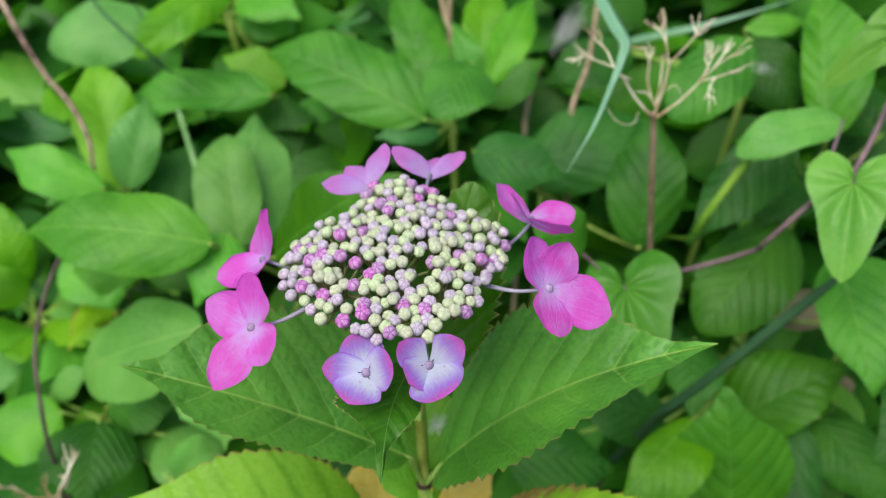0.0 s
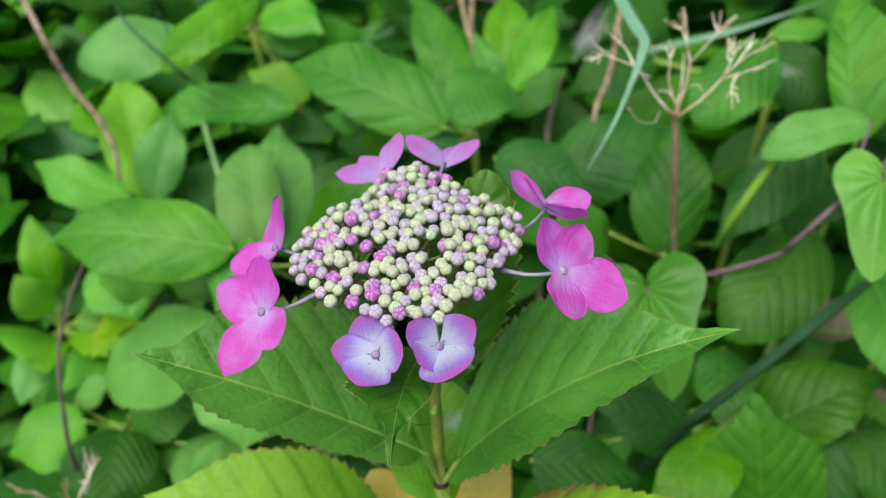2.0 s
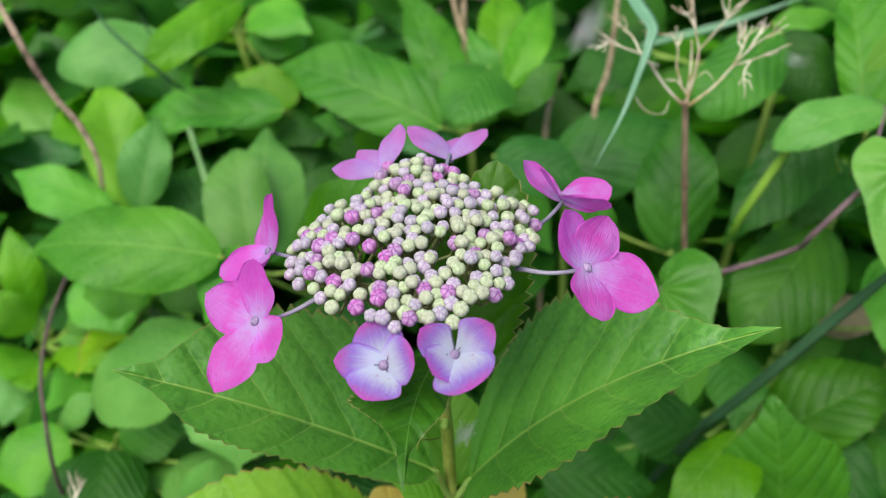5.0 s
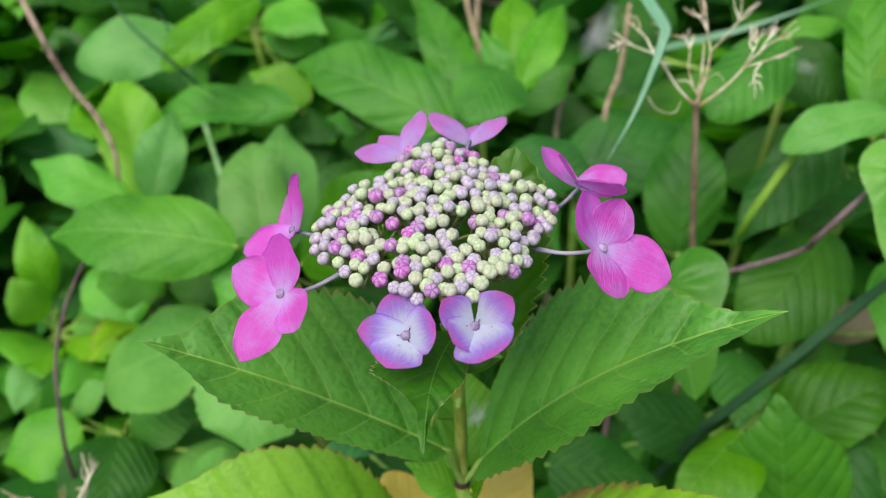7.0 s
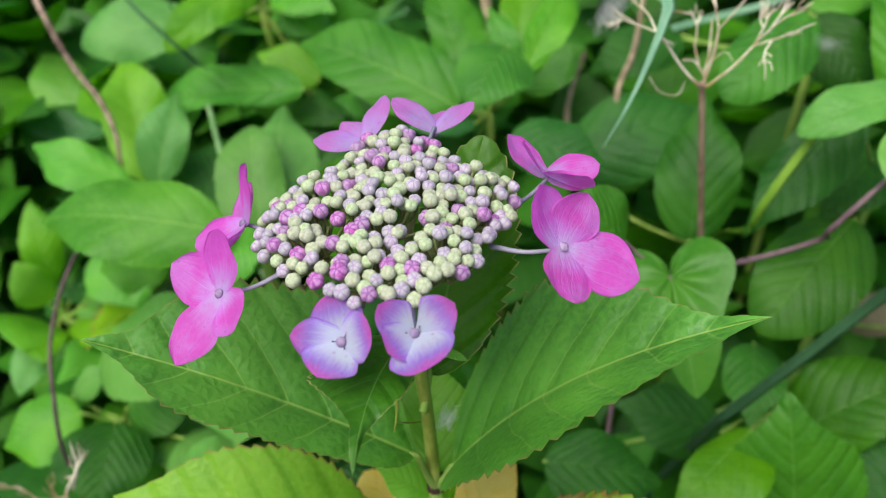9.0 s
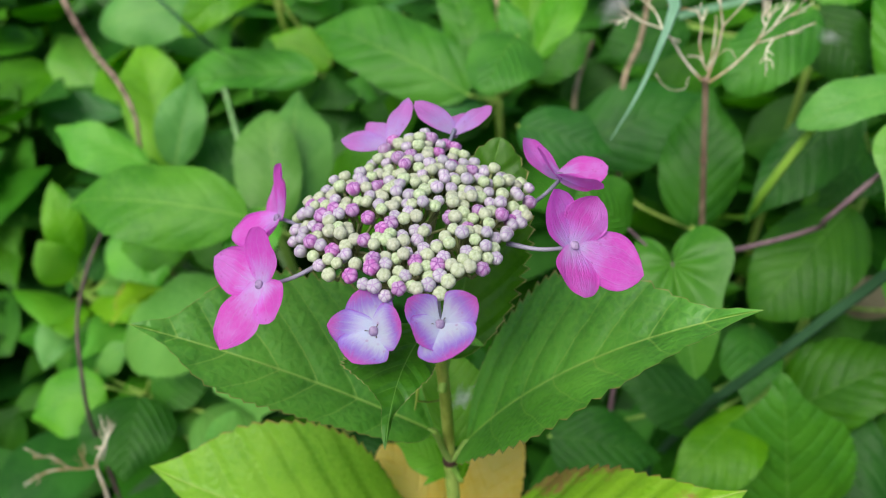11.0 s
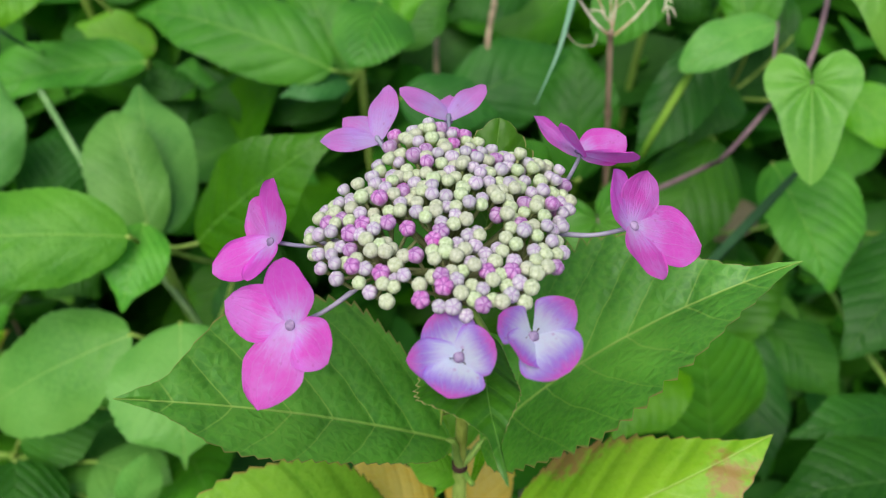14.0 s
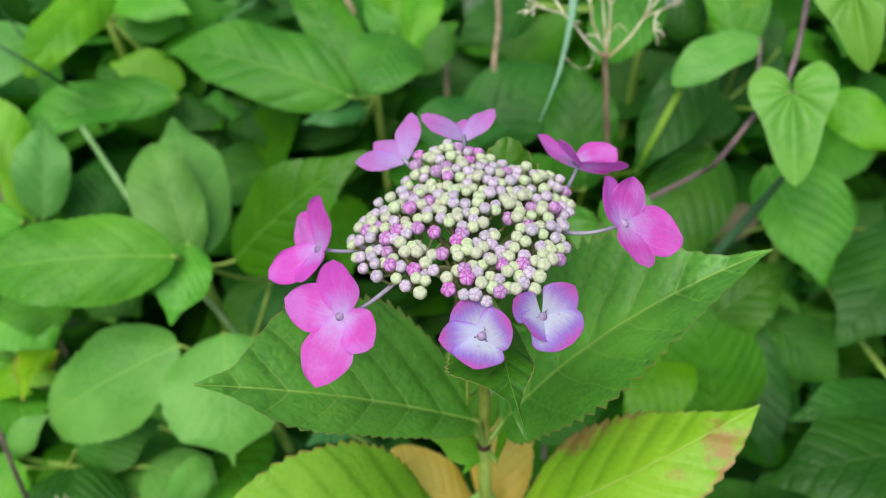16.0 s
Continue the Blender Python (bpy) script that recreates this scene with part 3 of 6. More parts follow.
def grass_blade(label, points, width, material, taper=4.0):
    """A long folded blade from the soil through the points."""
    pts = [Vector(p) for p in points]
    line = []
    for i in range(len(pts) - 1):
        p0, p1, p2, p3 = pts[max(i - 1, 0)], pts[i], pts[i + 1], pts[min(i + 2, len(pts) - 1)]
        step = (p2 - p1).length
        m1, m2 = (p2 - p0).normalized() * step, (p3 - p1).normalized() * step
        for k in range(8):
            t = k / 8
            line.append(p1 * (2 * t ** 3 - 3 * t * t + 1) + m1 * (t ** 3 - 2 * t * t + t) + p2 * (3 * t * t - 2 * t ** 3) + m2 * (t ** 3 - t * t))
    line.append(pts[-1])
    verts, faces = [], []
    n = len(line) - 1
    for i, p in enumerate(line):
        way = (line[min(i + 1, n)] - line[max(i - 1, 0)]).normalized()
        side = way.cross(Vector((0.1, -0.75, 0.65))).normalized()
        up = side.cross(way)
        w = width * 0.5 * min(1.0, (1 - i / n) * taper + 0.04)
        for k, (a, b) in enumerate(((-1, 0.25), (-0.5, 0.08), (0, 0.0), (0.5, 0.08), (1, 0.25), (0, -0.14))):
            verts.append(p + side * w * a + up * w * b)
    for i in range(n):
        for a, b in ((0, 1), (1, 2), (2, 3), (3, 4), (4, 5), (5, 0)):
            faces.append((i * 6 + a, i * 6 + b, i * 6 + 6 + b, i * 6 + 6 + a))
    me = bpy.data.meshes.new("grass_blade")
    me.from_pydata([v - pts[0] for v in verts], [], faces)
    me.materials.append(material)
    ob = new("grass_blade", shade(me))
    ob.location = pts[0]
    return tagged(ob, label, "grass", "grass blades")


sprig_rng = random.Random(3)


def sprigs(parent, end, before):
    """Short dry side twigs at the end of a bare twig."""
    end, before = Vector(end), Vector(before)
    way = (end - before).normalized()
    step = (end - before).length
    for n in range(4):
        at = end - way * step * sprig_rng.uniform(0.0, 0.75)
        side = (way * 0.8 + Vector((sprig_rng.uniform(-1, 1), sprig_rng.uniform(-1, 1), sprig_rng.uniform(-0.4, 1)))).normalized()
        reach = sprig_rng.uniform(0.003, 0.008)
        attach("twig", tube_mesh("twig", [at, at + side * reach * 0.6, at + (side + way * 0.5) * reach], [0.00035, 0.0003, 0.00022], 5), DRY, parent)


# ---- flower parts ----
def petal_mesh(name, length, breadth, cup, seed, foot=0.3, curl=0.06):
    """A broad rounded petal along +x from its claw, with a cupped face towards +z; curl: how far its edges rise; foot: the claw's share of the breadth, 0 for a straight-sided wedge."""
    rng = random.Random(seed)
    nu, nv = 18, 7
    verts, faces, uv1, uv2 = [], [], [], []
    phase, lean = rng.random() * 6, rng.uniform(-0.05, 0.05)
    notch = rng.uniform(0.0, 0.05)
    for i in range(nu + 1):
        u = i / nu
        rise = math.sin(min(1.0, u / 0.60) * math.pi / 2)
        half = breadth * 0.5 * (foot + (1 - foot) * rise ** 0.8) * max(1e-4, 1 - max(0.0, (u - 0.52) / 0.48) ** 2.0) ** 0.62
        if not foot:
            half = min(half, breadth * 0.5 * u / 0.55 + 0.0002)
        half *= 1 + 0.025 * math.sin(u * 11 + phase)
        full = half * 2 / breadth
        for j in range(-nv, nv + 1):
            v = j / nv
            y = half * math.sin(v * math.pi / 2) + lean * length * u * u
            x = length * (u - 0.06 * v * v * u * full) + 0.018 * length * math.sin(v * 5 + phase) * u * u * full - notch * length * max(0.0, u - 0.8) * 5 * math.exp(-(v * 3.5) ** 2)
            z = length * (cup * 4 * u * (u - 1) + curl * v * v * u * full) + 0.022 * length * math.sin(v * 6 * full + u * 4 + phase) * u + 0.012 * length * math.sin(v * 11 - phase) * u * u * full
            verts.append((x, y, z))
            uv1.append((u, v))
            uv2.append((v * full, u))
    row = 2 * nv + 1
    for i in range(nu):
        for j in range(row - 1):
            a = i * row + j
            faces.append((a, a + row, a + row + 1, a + 1))
    me = bpy.data.meshes.new(name)
    me.from_pydata(verts, [], faces)
    for key, values in (("leaf", uv1), ("rim", uv2)):
        layer = me.uv_layers.new(name=key)
        for loop in me.loops:
            layer.data[loop.index].uv = values[loop.vertex_index]
    return shade(me)


def bud_mesh(name, lobes, depth, flat):
    """A closed bud of unit radius on a narrow foot: five blunt lobes that meet at a low tip."""
    sides, verts, faces = 20, [(0, 0, -1.15)], []
    rows = ((-1.05, 0.30), (-0.80, 0.52), (-0.45, 0.80), (-0.05, 0.98), (0.28, 1.0), (0.54, 0.90), (0.72, 0.70 + 0.06 * flat), (0.83, 0.44 + 0.08 * flat), (0.87, 0.18))
    for z, wide in rows:
        for k in range(sides):
            a = 2 * math.pi * k / sides
            groove = (1 - abs(math.sin(a * lobes / 2))) ** 2
            s = 1 - depth * groove * max(0.0, min(1.0, z + 0.75))
            verts.append((s * wide * math.cos(a), s * wide * math.sin(a), z - 0.10 * depth * groove * (z > 0)))
    verts.append((0, 0, 0.86 - 0.25 * depth))
    for k in range(sides):
        faces.append((0, 1 + (k + 1) % sides, 1 + k))
        last = 1 + (len(rows) - 1) * sides
        faces.append((len(verts) - 1, last + k, last + (k + 1) % sides))
    for i in range(len(rows) - 1):
        for k in range(sides):
            a, b = 1 + i * sides + k, 1 + i * sides + (k + 1) % sides
            faces.append((a, b, b + sides, a + sides))
    me = bpy.data.meshes.new(name)
    me.from_pydata(verts, [], faces)
    return shade(me)


def eye_mesh(name, r, depth=0.42, tall=0.6, sides=16, rings=8):
    """The closed eye of a floret: a low knob of four lobes."""
    verts, faces = [(0, 0, -r * tall)], []
    for i in range(1, rings):
        b = -math.pi / 2 + math.pi * i / rings
        for k in range(sides):
            a = 2 * math.pi * k / sides
            s = 1 - depth * (1 - abs(math.sin(2 * a))) ** 2 * (0.15 + 0.85 * max(0.0, math.sin(b)) ** 0.7)
            wide = r * s * math.cos(b) ** 0.9
            verts.append((wide * math.cos(a), wide * math.sin(a), r * tall * math.sin(b)))
    verts.append((0, 0, r * tall * 0.94))
    for k in range(sides):
        faces.append((0, 1 + (k + 1) % sides, 1 + k))
        last = 1 + (rings - 2) * sides
        faces.append((len(verts) - 1, last + k, last + (k + 1) % sides))
    for i in range(rings - 2):
        for k in range(sides):
            a, b = 1 + i * sides + k, 1 + i * sides + (k + 1) % sides
            faces.append((a, b, b + sides, a + sides))
    me = bpy.data.meshes.new(name)
    me.from_pydata(verts, [], faces)
    return shade(me)


def facing(normal, right):
    """A turn whose z is the normal and whose x lies along right."""
    z = Vector(normal).normalized()
    x = Vector(right)
    x = (x - z * x.dot(z)).normalized()
    m = Matrix((x, z.cross(x), z)).transposed()
    return m.to_4x4()


floret_count = [0]


def floret(parent, centre, normal, petals, material, root, cup=0.05, label="", stamens=0, foot=0.3, curl=0.06):
    """A sterile floret: petals as (tip, breadth) or (tip, breadth, the way its own face looks, its own foot), an eye, and a stalk to the head."""
    floret_count[0] += 1
    eye_r = 0.0014
    centre, normal = Vector(centre), Vector(normal).normalized()
    frame_m = Matrix.Translation(centre) @ facing(normal, (1, 0, 0))
    root = Vector(root)
    holder = attach("floret", tube_mesh("floret", [root, (root + centre) / 2 - Vector((0, 0, 0.0015)), centre - normal * 0.001, centre], [0.0008, 0.0006, 0.00062, 0.0010], 7), STALK_LILAC, parent, label)
    for n, (tip, breadth, *own) in enumerate(petals):
        way = Vector(tip) - centre
        up = Vector(own[0]).normalized() if own and own[0] else normal
        up = (up - way.normalized() * up.dot(way.normalized())).normalized()
        me = petal_mesh("petal", way.length, breadth, cup, floret_count[0] * 10 + n, own[1] if len(own) > 1 else foot, curl)
        me.transform(Matrix.Translation(centre + normal * 0.00025 * n) @ facing(up, way))
        attach("petal", me, material, holder)
    eye = eye_mesh("eye", eye_r)
    eye.transform(frame_m @ pose(0, 0, eye_r * 0.8))
    attach("eye", eye, EYE_MAT, holder)
    for n in range(stamens):
        a = 0.9 + n * 2.2
        st = tube_mesh("stamen", [(0.0012 * math.cos(a), 0.0012 * math.sin(a), 0.0012), (0.0021 * math.cos(a), 0.0021 * math.sin(a), 0.0019)], [0.00008, 0.00017], 5)
        st.transform(frame_m)
        attach("stamen", st, NODE_DARK, holder)
    return holder


# ---- the flowering stalk ----
CROWN = Vector((-0.0145, 0.198, 0.6665))
NODE = Vector((-0.0078, 0.2150, 0.5395))
flower = thing("lacecap_hydrangea", "lacecap hydrangea in flower, pink florets round pale closed buds", "flower", (NODE.x, NODE.y + 0.03, 0.0))
attach("stem", tube_mesh("stem", [(NODE.x, NODE.y + 0.03, -0.01), (NODE.x + 0.004, NODE.y + 0.02, 0.3), tuple(NODE)], [0.0036, 0.0030, 0.0027], 10), STEM_GREEN, flower)
attach("upper_stem", tube_mesh("upper_stem", [tuple(NODE), (-0.0085, 0.2085, 0.59), (-0.0125, 0.2015, 0.641)], [0.0023, 0.0021, 0.0018], 10), STEM_OLIVE, flower)
attach("node_ring", tube_mesh("node_ring", [tuple(NODE - Vector((0, 0, 0.001))), tuple(NODE + Vector((0, 0, 0.0015)))], [0.0031, 0.0029], 10), NODE_DARK, flower, "dark brown ring at the joint")

# closed buds over a shallow dome, with gaps between the branchlets
rng = random.Random(23)
spots = []
RIM = [0.0329, 0.0350, 0.0370, 0.0375, 0.0342, 0.0313, 0.0301, 0.0335, 0.0350, 0.0349, 0.0349, 0.0338, 0.0303, 0.0264, 0.0256, 0.0374, 0.0381, 0.0366, 0.0355, 0.0341, 0.0320, 0.0297, 0.0290, 0.0292, 0.0298, 0.0298, 0.0300, 0.0306, 0.0309, 0.0307, 0.0300, 0.0293, 0.0291, 0.0289, 0.0276, 0.0286]
CLUSTERS = [(-0.0135, 0.2214), (-0.0041, 0.2070), (0.0105, 0.2092), (0.0080, 0.1885), (-0.0165, 0.2000), (-0.0380, 0.2050), (-0.0418, 0.1867), (-0.0205, 0.1760), (-0.0029, 0.1741)]
GAPS = [((-0.0258, 0.1917), 0.0036), ((-0.0058, 0.1930), 0.0040), ((-0.0268, 0.1813), 0.0034), ((-0.0066, 0.1900), 0.0028), ((-0.0287, 0.1842), 0.0031), ((-0.0290, 0.1934), 0.0029), ((-0.0103, 0.1939), 0.0020), ((-0.0310, 0.1770), 0.0036)]
for _ in range(30000):
    x, y = rng.uniform(-0.046, 0.046), rng.uniform(-0.046, 0.046)
    turn = (math.atan2(y, x) / (2 * math.pi) % 1.0) * len(RIM)
    reach = RIM[int(turn)] * (1 - turn % 1.0) + RIM[(int(turn) + 1) % len(RIM)] * (turn % 1.0)
    r = math.hypot(x, y) / reach
    if r > 1:
        continue
    px_, py_ = CROWN.x + x, CROWN.y + y
    if any(math.hypot(px_ - g[0][0], py_ - g[0][1]) < g[1] for g in GAPS):
        continue
    pick = 2 if rng.random() < 0.13 + 0.12 * r * r else 1 if rng.random() < 0.34 + 0.1 * r else 0
    size = rng.uniform(0.00198, 0.00238) if pick == 2 else rng.uniform(0.00172, 0.00206)
    near = [math.hypot(px_ - s[0], py_ - s[1]) / (size + s[3]) for s in spots]
    if near and min(near) < 0.69:
        continue
    mid = min(CLUSTERS, key=lambda c: math.hypot(px_ - c[0], py_ - c[1]))
    out = math.hypot(px_ - mid[0], py_ - mid[1])
    z = CROWN.z - (0.0105 if x < 0 else 0.0065) * (x / 0.036) ** 2 + (0.17 if y > 0 else 0.24) * y - 0.001 * r ** 4 + 0.0014 - 16.0 * out * out + rng.uniform(-0.0022, 0.0013)
    if near and min(near) < 0.95:
        z -= 0.0006
    spots.append((px_, py_, z, size, pick, (px_ - mid[0]) * 0.7, (py_ - mid[1]) * 0.7))
bud_meshes = [bud_mesh("bud", 5, 0.06, 1.0), bud_mesh("bud", 5, 0.09, 0.6), bud_mesh("bud", 5, 0.14, 0.2)]
for me, material in zip(bud_meshes, (BUD_GREEN, BUD_WHITE, BUD_PINK)):
    me.materials.append(material)
stalk_verts, stalk_faces = [], []
HUB = Vector((-0.0125, 0.2015, 0.641))
hubs = [HUB + Vector((0.020 * math.cos(a), 0.019 * math.sin(a), 0.011 + 0.004 * math.sin(a))) for a in (0.3, 1.35, 2.4, 3.45, 4.5, 5.5)] + [HUB + Vector((-0.003, -0.004, 0.013))]


def add_stalk(a, b, r0, r1, sides=5):
    first = len(stalk_verts)
    way = (b - a).normalized()
    side = way.orthogonal().normalized()
    other = way.cross(side)
    for p, r in ((a, r0), (b, r1)):
        for k in range(sides):
            t = 2 * math.pi * k / sides
            stalk_verts.append(p + (side * math.cos(t) + other * math.sin(t)) * r)
    for k in range(sides):
        stalk_faces.append((first + k, first + (k + 1) % sides, first + sides + (k + 1) % sides, first + sides + k))


for h in hubs:
    add_stalk(HUB, h, 0.0013, 0.0009, 7)
for x, y, z, size, pick, dx, dy in spots:
    p = Vector((x, y, z))
    b = new("bud", bud_meshes[pick])
    b.parent = flower
    lean = Vector(((x - CROWN.x) * 0.6 + dx, (y - CROWN.y) * 0.6 + dy - 0.006, 0.030)).normalized()
    b.matrix_local = Matrix.Translation(p - flower.location) @ facing(lean, (1, 0.3, 0)) @ Matrix.Rotation(rng.random() * 6, 4, "Z") @ Matrix.Scale(size, 4)
    h = min(hubs, key=lambda q: (q - p).length)
    knee = p - lean * 0.006
    add_stalk(knee, p - lean * size * 0.8, 0.00045, 0.0006)
    add_stalk(h, knee, 0.0006, 0.00045)
me = bpy.data.meshes.new("branchlet")
me.from_pydata(stalk_verts, [], stalk_faces)
tagged(attach("branchlet", shade(me), STALK_DARK, flower, "thin green branchlets under the buds"), kind="stuff")


# florets round the rim: centre, face, tip and breadth of every petal
floret(flower, (-0.0579, 0.1866, 0.6453), (-0.4766, -0.5973, 0.6450), [((-0.0733, 0.1943, 0.6497), 0.0150), ((-0.0570, 0.1920, 0.6623), 0.0140), ((-0.0505, 0.1728, 0.6435), 0.0142), ((-0.0690, 0.1738, 0.6316), 0.0172)], PETAL_PINK, (-0.0400, 0.1920, 0.6500), cup=0.03, label='deep pink four-petalled floret')
floret(flower, (-0.0602, 0.2197, 0.6472), (-0.76, -0.42, 0.50), [((-0.0656, 0.2360, 0.6510), 0.0150), ((-0.0574, 0.2215, 0.6664), 0.0130), ((-0.0780, 0.2210, 0.6376), 0.0130), ((-0.0679, 0.2080, 0.6440), 0.0130)], PETAL_PINK, (-0.0430, 0.2070, 0.6540), cup=0.03, label='pink floret turned to the side')
floret(flower, (-0.0212, 0.1638, 0.6478), (-0.1596, -0.6980, 0.6980), [((-0.0250, 0.1702, 0.6572), 0.0136), ((-0.0336, 0.1630, 0.6497), 0.0104), ((-0.0256, 0.1546, 0.6450), 0.0146), ((-0.0134, 0.1616, 0.6531), 0.0128)], PETAL_LILAC, (-0.0170, 0.1800, 0.6520), cup=0.03, label='lilac floret with a white throat', stamens=3, foot=0.45, curl=0.035)
floret(flower, (-0.0039, 0.1632, 0.6510), (0.0201, -0.7218, 0.6918), [((-0.0118, 0.1642, 0.6590), 0.0098, None, 0), ((0.0053, 0.1638, 0.6600), 0.0112, None, 0), ((0.0008, 0.1500, 0.6520), 0.0165), ((-0.0092, 0.1552, 0.6522), 0.0118)], PETAL_LILAC, (-0.0060, 0.1800, 0.6530), cup=0.03, label='lilac floret with a white throat and a split edge', stamens=3, foot=0.48, curl=0.025)
floret(flower, (0.0311, 0.1893, 0.6580), (0.4911, -0.5397, 0.6837), [((0.0249, 0.1922, 0.6744), 0.0128), ((0.0378, 0.1978, 0.6690), 0.0140), ((0.0508, 0.1870, 0.6512), 0.0180), ((0.0324, 0.1742, 0.6516), 0.0140)], PETAL_PINK, (0.0130, 0.1950, 0.6550), cup=0.03, label='deep pink four-petalled floret')
floret(flower, (0.0289, 0.2221, 0.6611), (0.2545, 0.7328, 0.6310), [((0.0181, 0.2320, 0.6702), 0.0120, (0.55, -0.25, 0.80)), ((0.0439, 0.2239, 0.6637), 0.0150, (-0.12, -0.30, 0.95)), ((0.0410, 0.2076, 0.6665), 0.0110), ((0.0222, 0.2160, 0.6735), 0.0120, (0.80, 0.20, 0.45))], PETAL_PINK, (0.0180, 0.2080, 0.6590), cup=0.05, label='pink floret tilted away behind the buds')
floret(flower, (-0.0045, 0.2440, 0.6660), (0.0000, 0.1000, -1.0000), [((-0.0176, 0.2515, 0.6740), 0.0105), ((0.0078, 0.2480, 0.6738), 0.0098), ((-0.0020, 0.2535, 0.6690), 0.0080)], PETAL_MAUVE, (-0.0080, 0.2290, 0.6660), cup=0.05, label='mauve floret seen from behind')
floret(flower, (-0.0262, 0.2430, 0.6622), (0.3500, 0.2000, -0.9000), [((-0.0203, 0.2550, 0.6735), 0.0100), ((-0.0432, 0.2455, 0.6630), 0.0105), ((-0.0352, 0.2530, 0.6655), 0.0095)], PETAL_MAUVE, (-0.0240, 0.2270, 0.6660), cup=0.05, label='mauve floret seen from behind')


# leaves of the flowering stalk
leaf(flower, LEAF, (-0.0011, 0.2119, 0.5533), (0.0856, 0.1872, 0.6384), 0.04, 0.03, (-0.6807, -0.4790, 0.5542), stalk=(-0.0076, 0.2145, 0.5400), arch=0.064, bend=0.045, hook=0.0, wave=0.010, slope=(-0.20, 1.25), nu=150, nv=10, teeth=25, tooth=0.062, quilt=0.010, twist=0.0, stalk_r=0.0013, stalk_mat=PETIOLE, shape=(((0, 0), (0.06, 0.0165), (0.15, 0.0275), (0.27, 0.0345), (0.40, 0.0378), (0.53, 0.0360), (0.65, 0.0310), (0.75, 0.0180), (0.83, 0.0091), (0.89, 0.0040), (0.95, 0.0020), (1, 0)), ((0, 0), (0.06, 0.0095), (0.15, 0.0175), (0.27, 0.0218), (0.40, 0.0248), (0.53, 0.0245), (0.65, 0.0200), (0.75, 0.0150), (0.83, 0.0100), (0.89, 0.0065), (0.95, 0.0025), (1, 0))), label="large green serrated leaf")
leaf(flower, LEAF, (-0.0122, 0.2071, 0.5634), (-0.1061, 0.1930, 0.6242), 0.02, 0.04, (0.5205, -0.5106, 0.6844), stalk=(-0.0076, 0.2145, 0.5400), arch=0.024, bend=-0.017, hook=0.0, wave=0.010, slope=(0.60, 0.12), nu=150, nv=10, teeth=25, tooth=0.046, quilt=0.010, twist=0.0, stalk_r=0.0013, stalk_mat=PETIOLE, shape=(((0, 0), (0.06, 0.0065), (0.15, 0.0105), (0.27, 0.0125), (0.40, 0.0142), (0.53, 0.0150), (0.65, 0.0155), (0.75, 0.0137), (0.83, 0.0085), (0.89, 0.0040), (0.95, 0.0018), (1, 0)), ((0, 0), (0.06, 0.0085), (0.15, 0.0200), (0.27, 0.0295), (0.40, 0.0365), (0.53, 0.0355), (0.65, 0.0320), (0.75, 0.0275), (0.83, 0.0165), (0.89, 0.0065), (0.95, 0.0029), (1, 0))), label="large green serrated leaf")
leaf(flower, LEAF_SMALL, (-0.0086, 0.1837, 0.6341), (-0.0160, 0.1378, 0.6341), 0.0082, 0.0169, (0.1780, -0.0302, 0.9836), stalk=(-0.0125, 0.2015, 0.6410), fold=0.15, arch=0.03, nu=90, nv=8, teeth=24, tooth=0.05, quilt=0.002, twist=0.0, bend=-0.06, stalk_r=0.001, kind="drip")
leaf(flower, LEAF_SMALL, (-0.0070, 0.2110, 0.5960), (0.0108, 0.2415, 0.6655), 0.0150, 0.0190, (-0.05, -0.80, 0.60), stalk=(-0.0090, 0.2060, 0.5850), fold=0.2, arch=0.03, nu=110, nv=8, teeth=17, tooth=0.09, hook=0.0, twist=0.0, kind="round")
leaf(flower, LEAF_LOW, (-0.0273, 0.2313, 0.4730), (-0.1296, 0.2127, 0.5329), 0.03, 0.03, (0.5208, -0.3254, 0.7892), stalk=(-0.0066, 0.2190, 0.5040), arch=0.161, bend=0.106, hook=0.0, wave=0.008, slope=(0.10, 0.65), nu=150, nv=10, teeth=24, tooth=0.036, quilt=0.006, twist=0.0, stalk_r=0.0017, stalk_mat=PETIOLE, shape=(((0, 0), (0.06, 0.0060), (0.15, 0.0100), (0.27, 0.0135), (0.40, 0.0155), (0.53, 0.0160), (0.65, 0.0150), (0.75, 0.0125), (0.83, 0.0090), (0.89, 0.0060), (0.95, 0.0025), (1, 0)), ((0, 0), (0.06, 0.0085), (0.15, 0.0150), (0.27, 0.0242), (0.40, 0.0305), (0.53, 0.0328), (0.65, 0.0304), (0.75, 0.0260), (0.83, 0.0188), (0.89, 0.0110), (0.95, 0.0045), (1, 0))), label="large yellow-green serrated leaf")
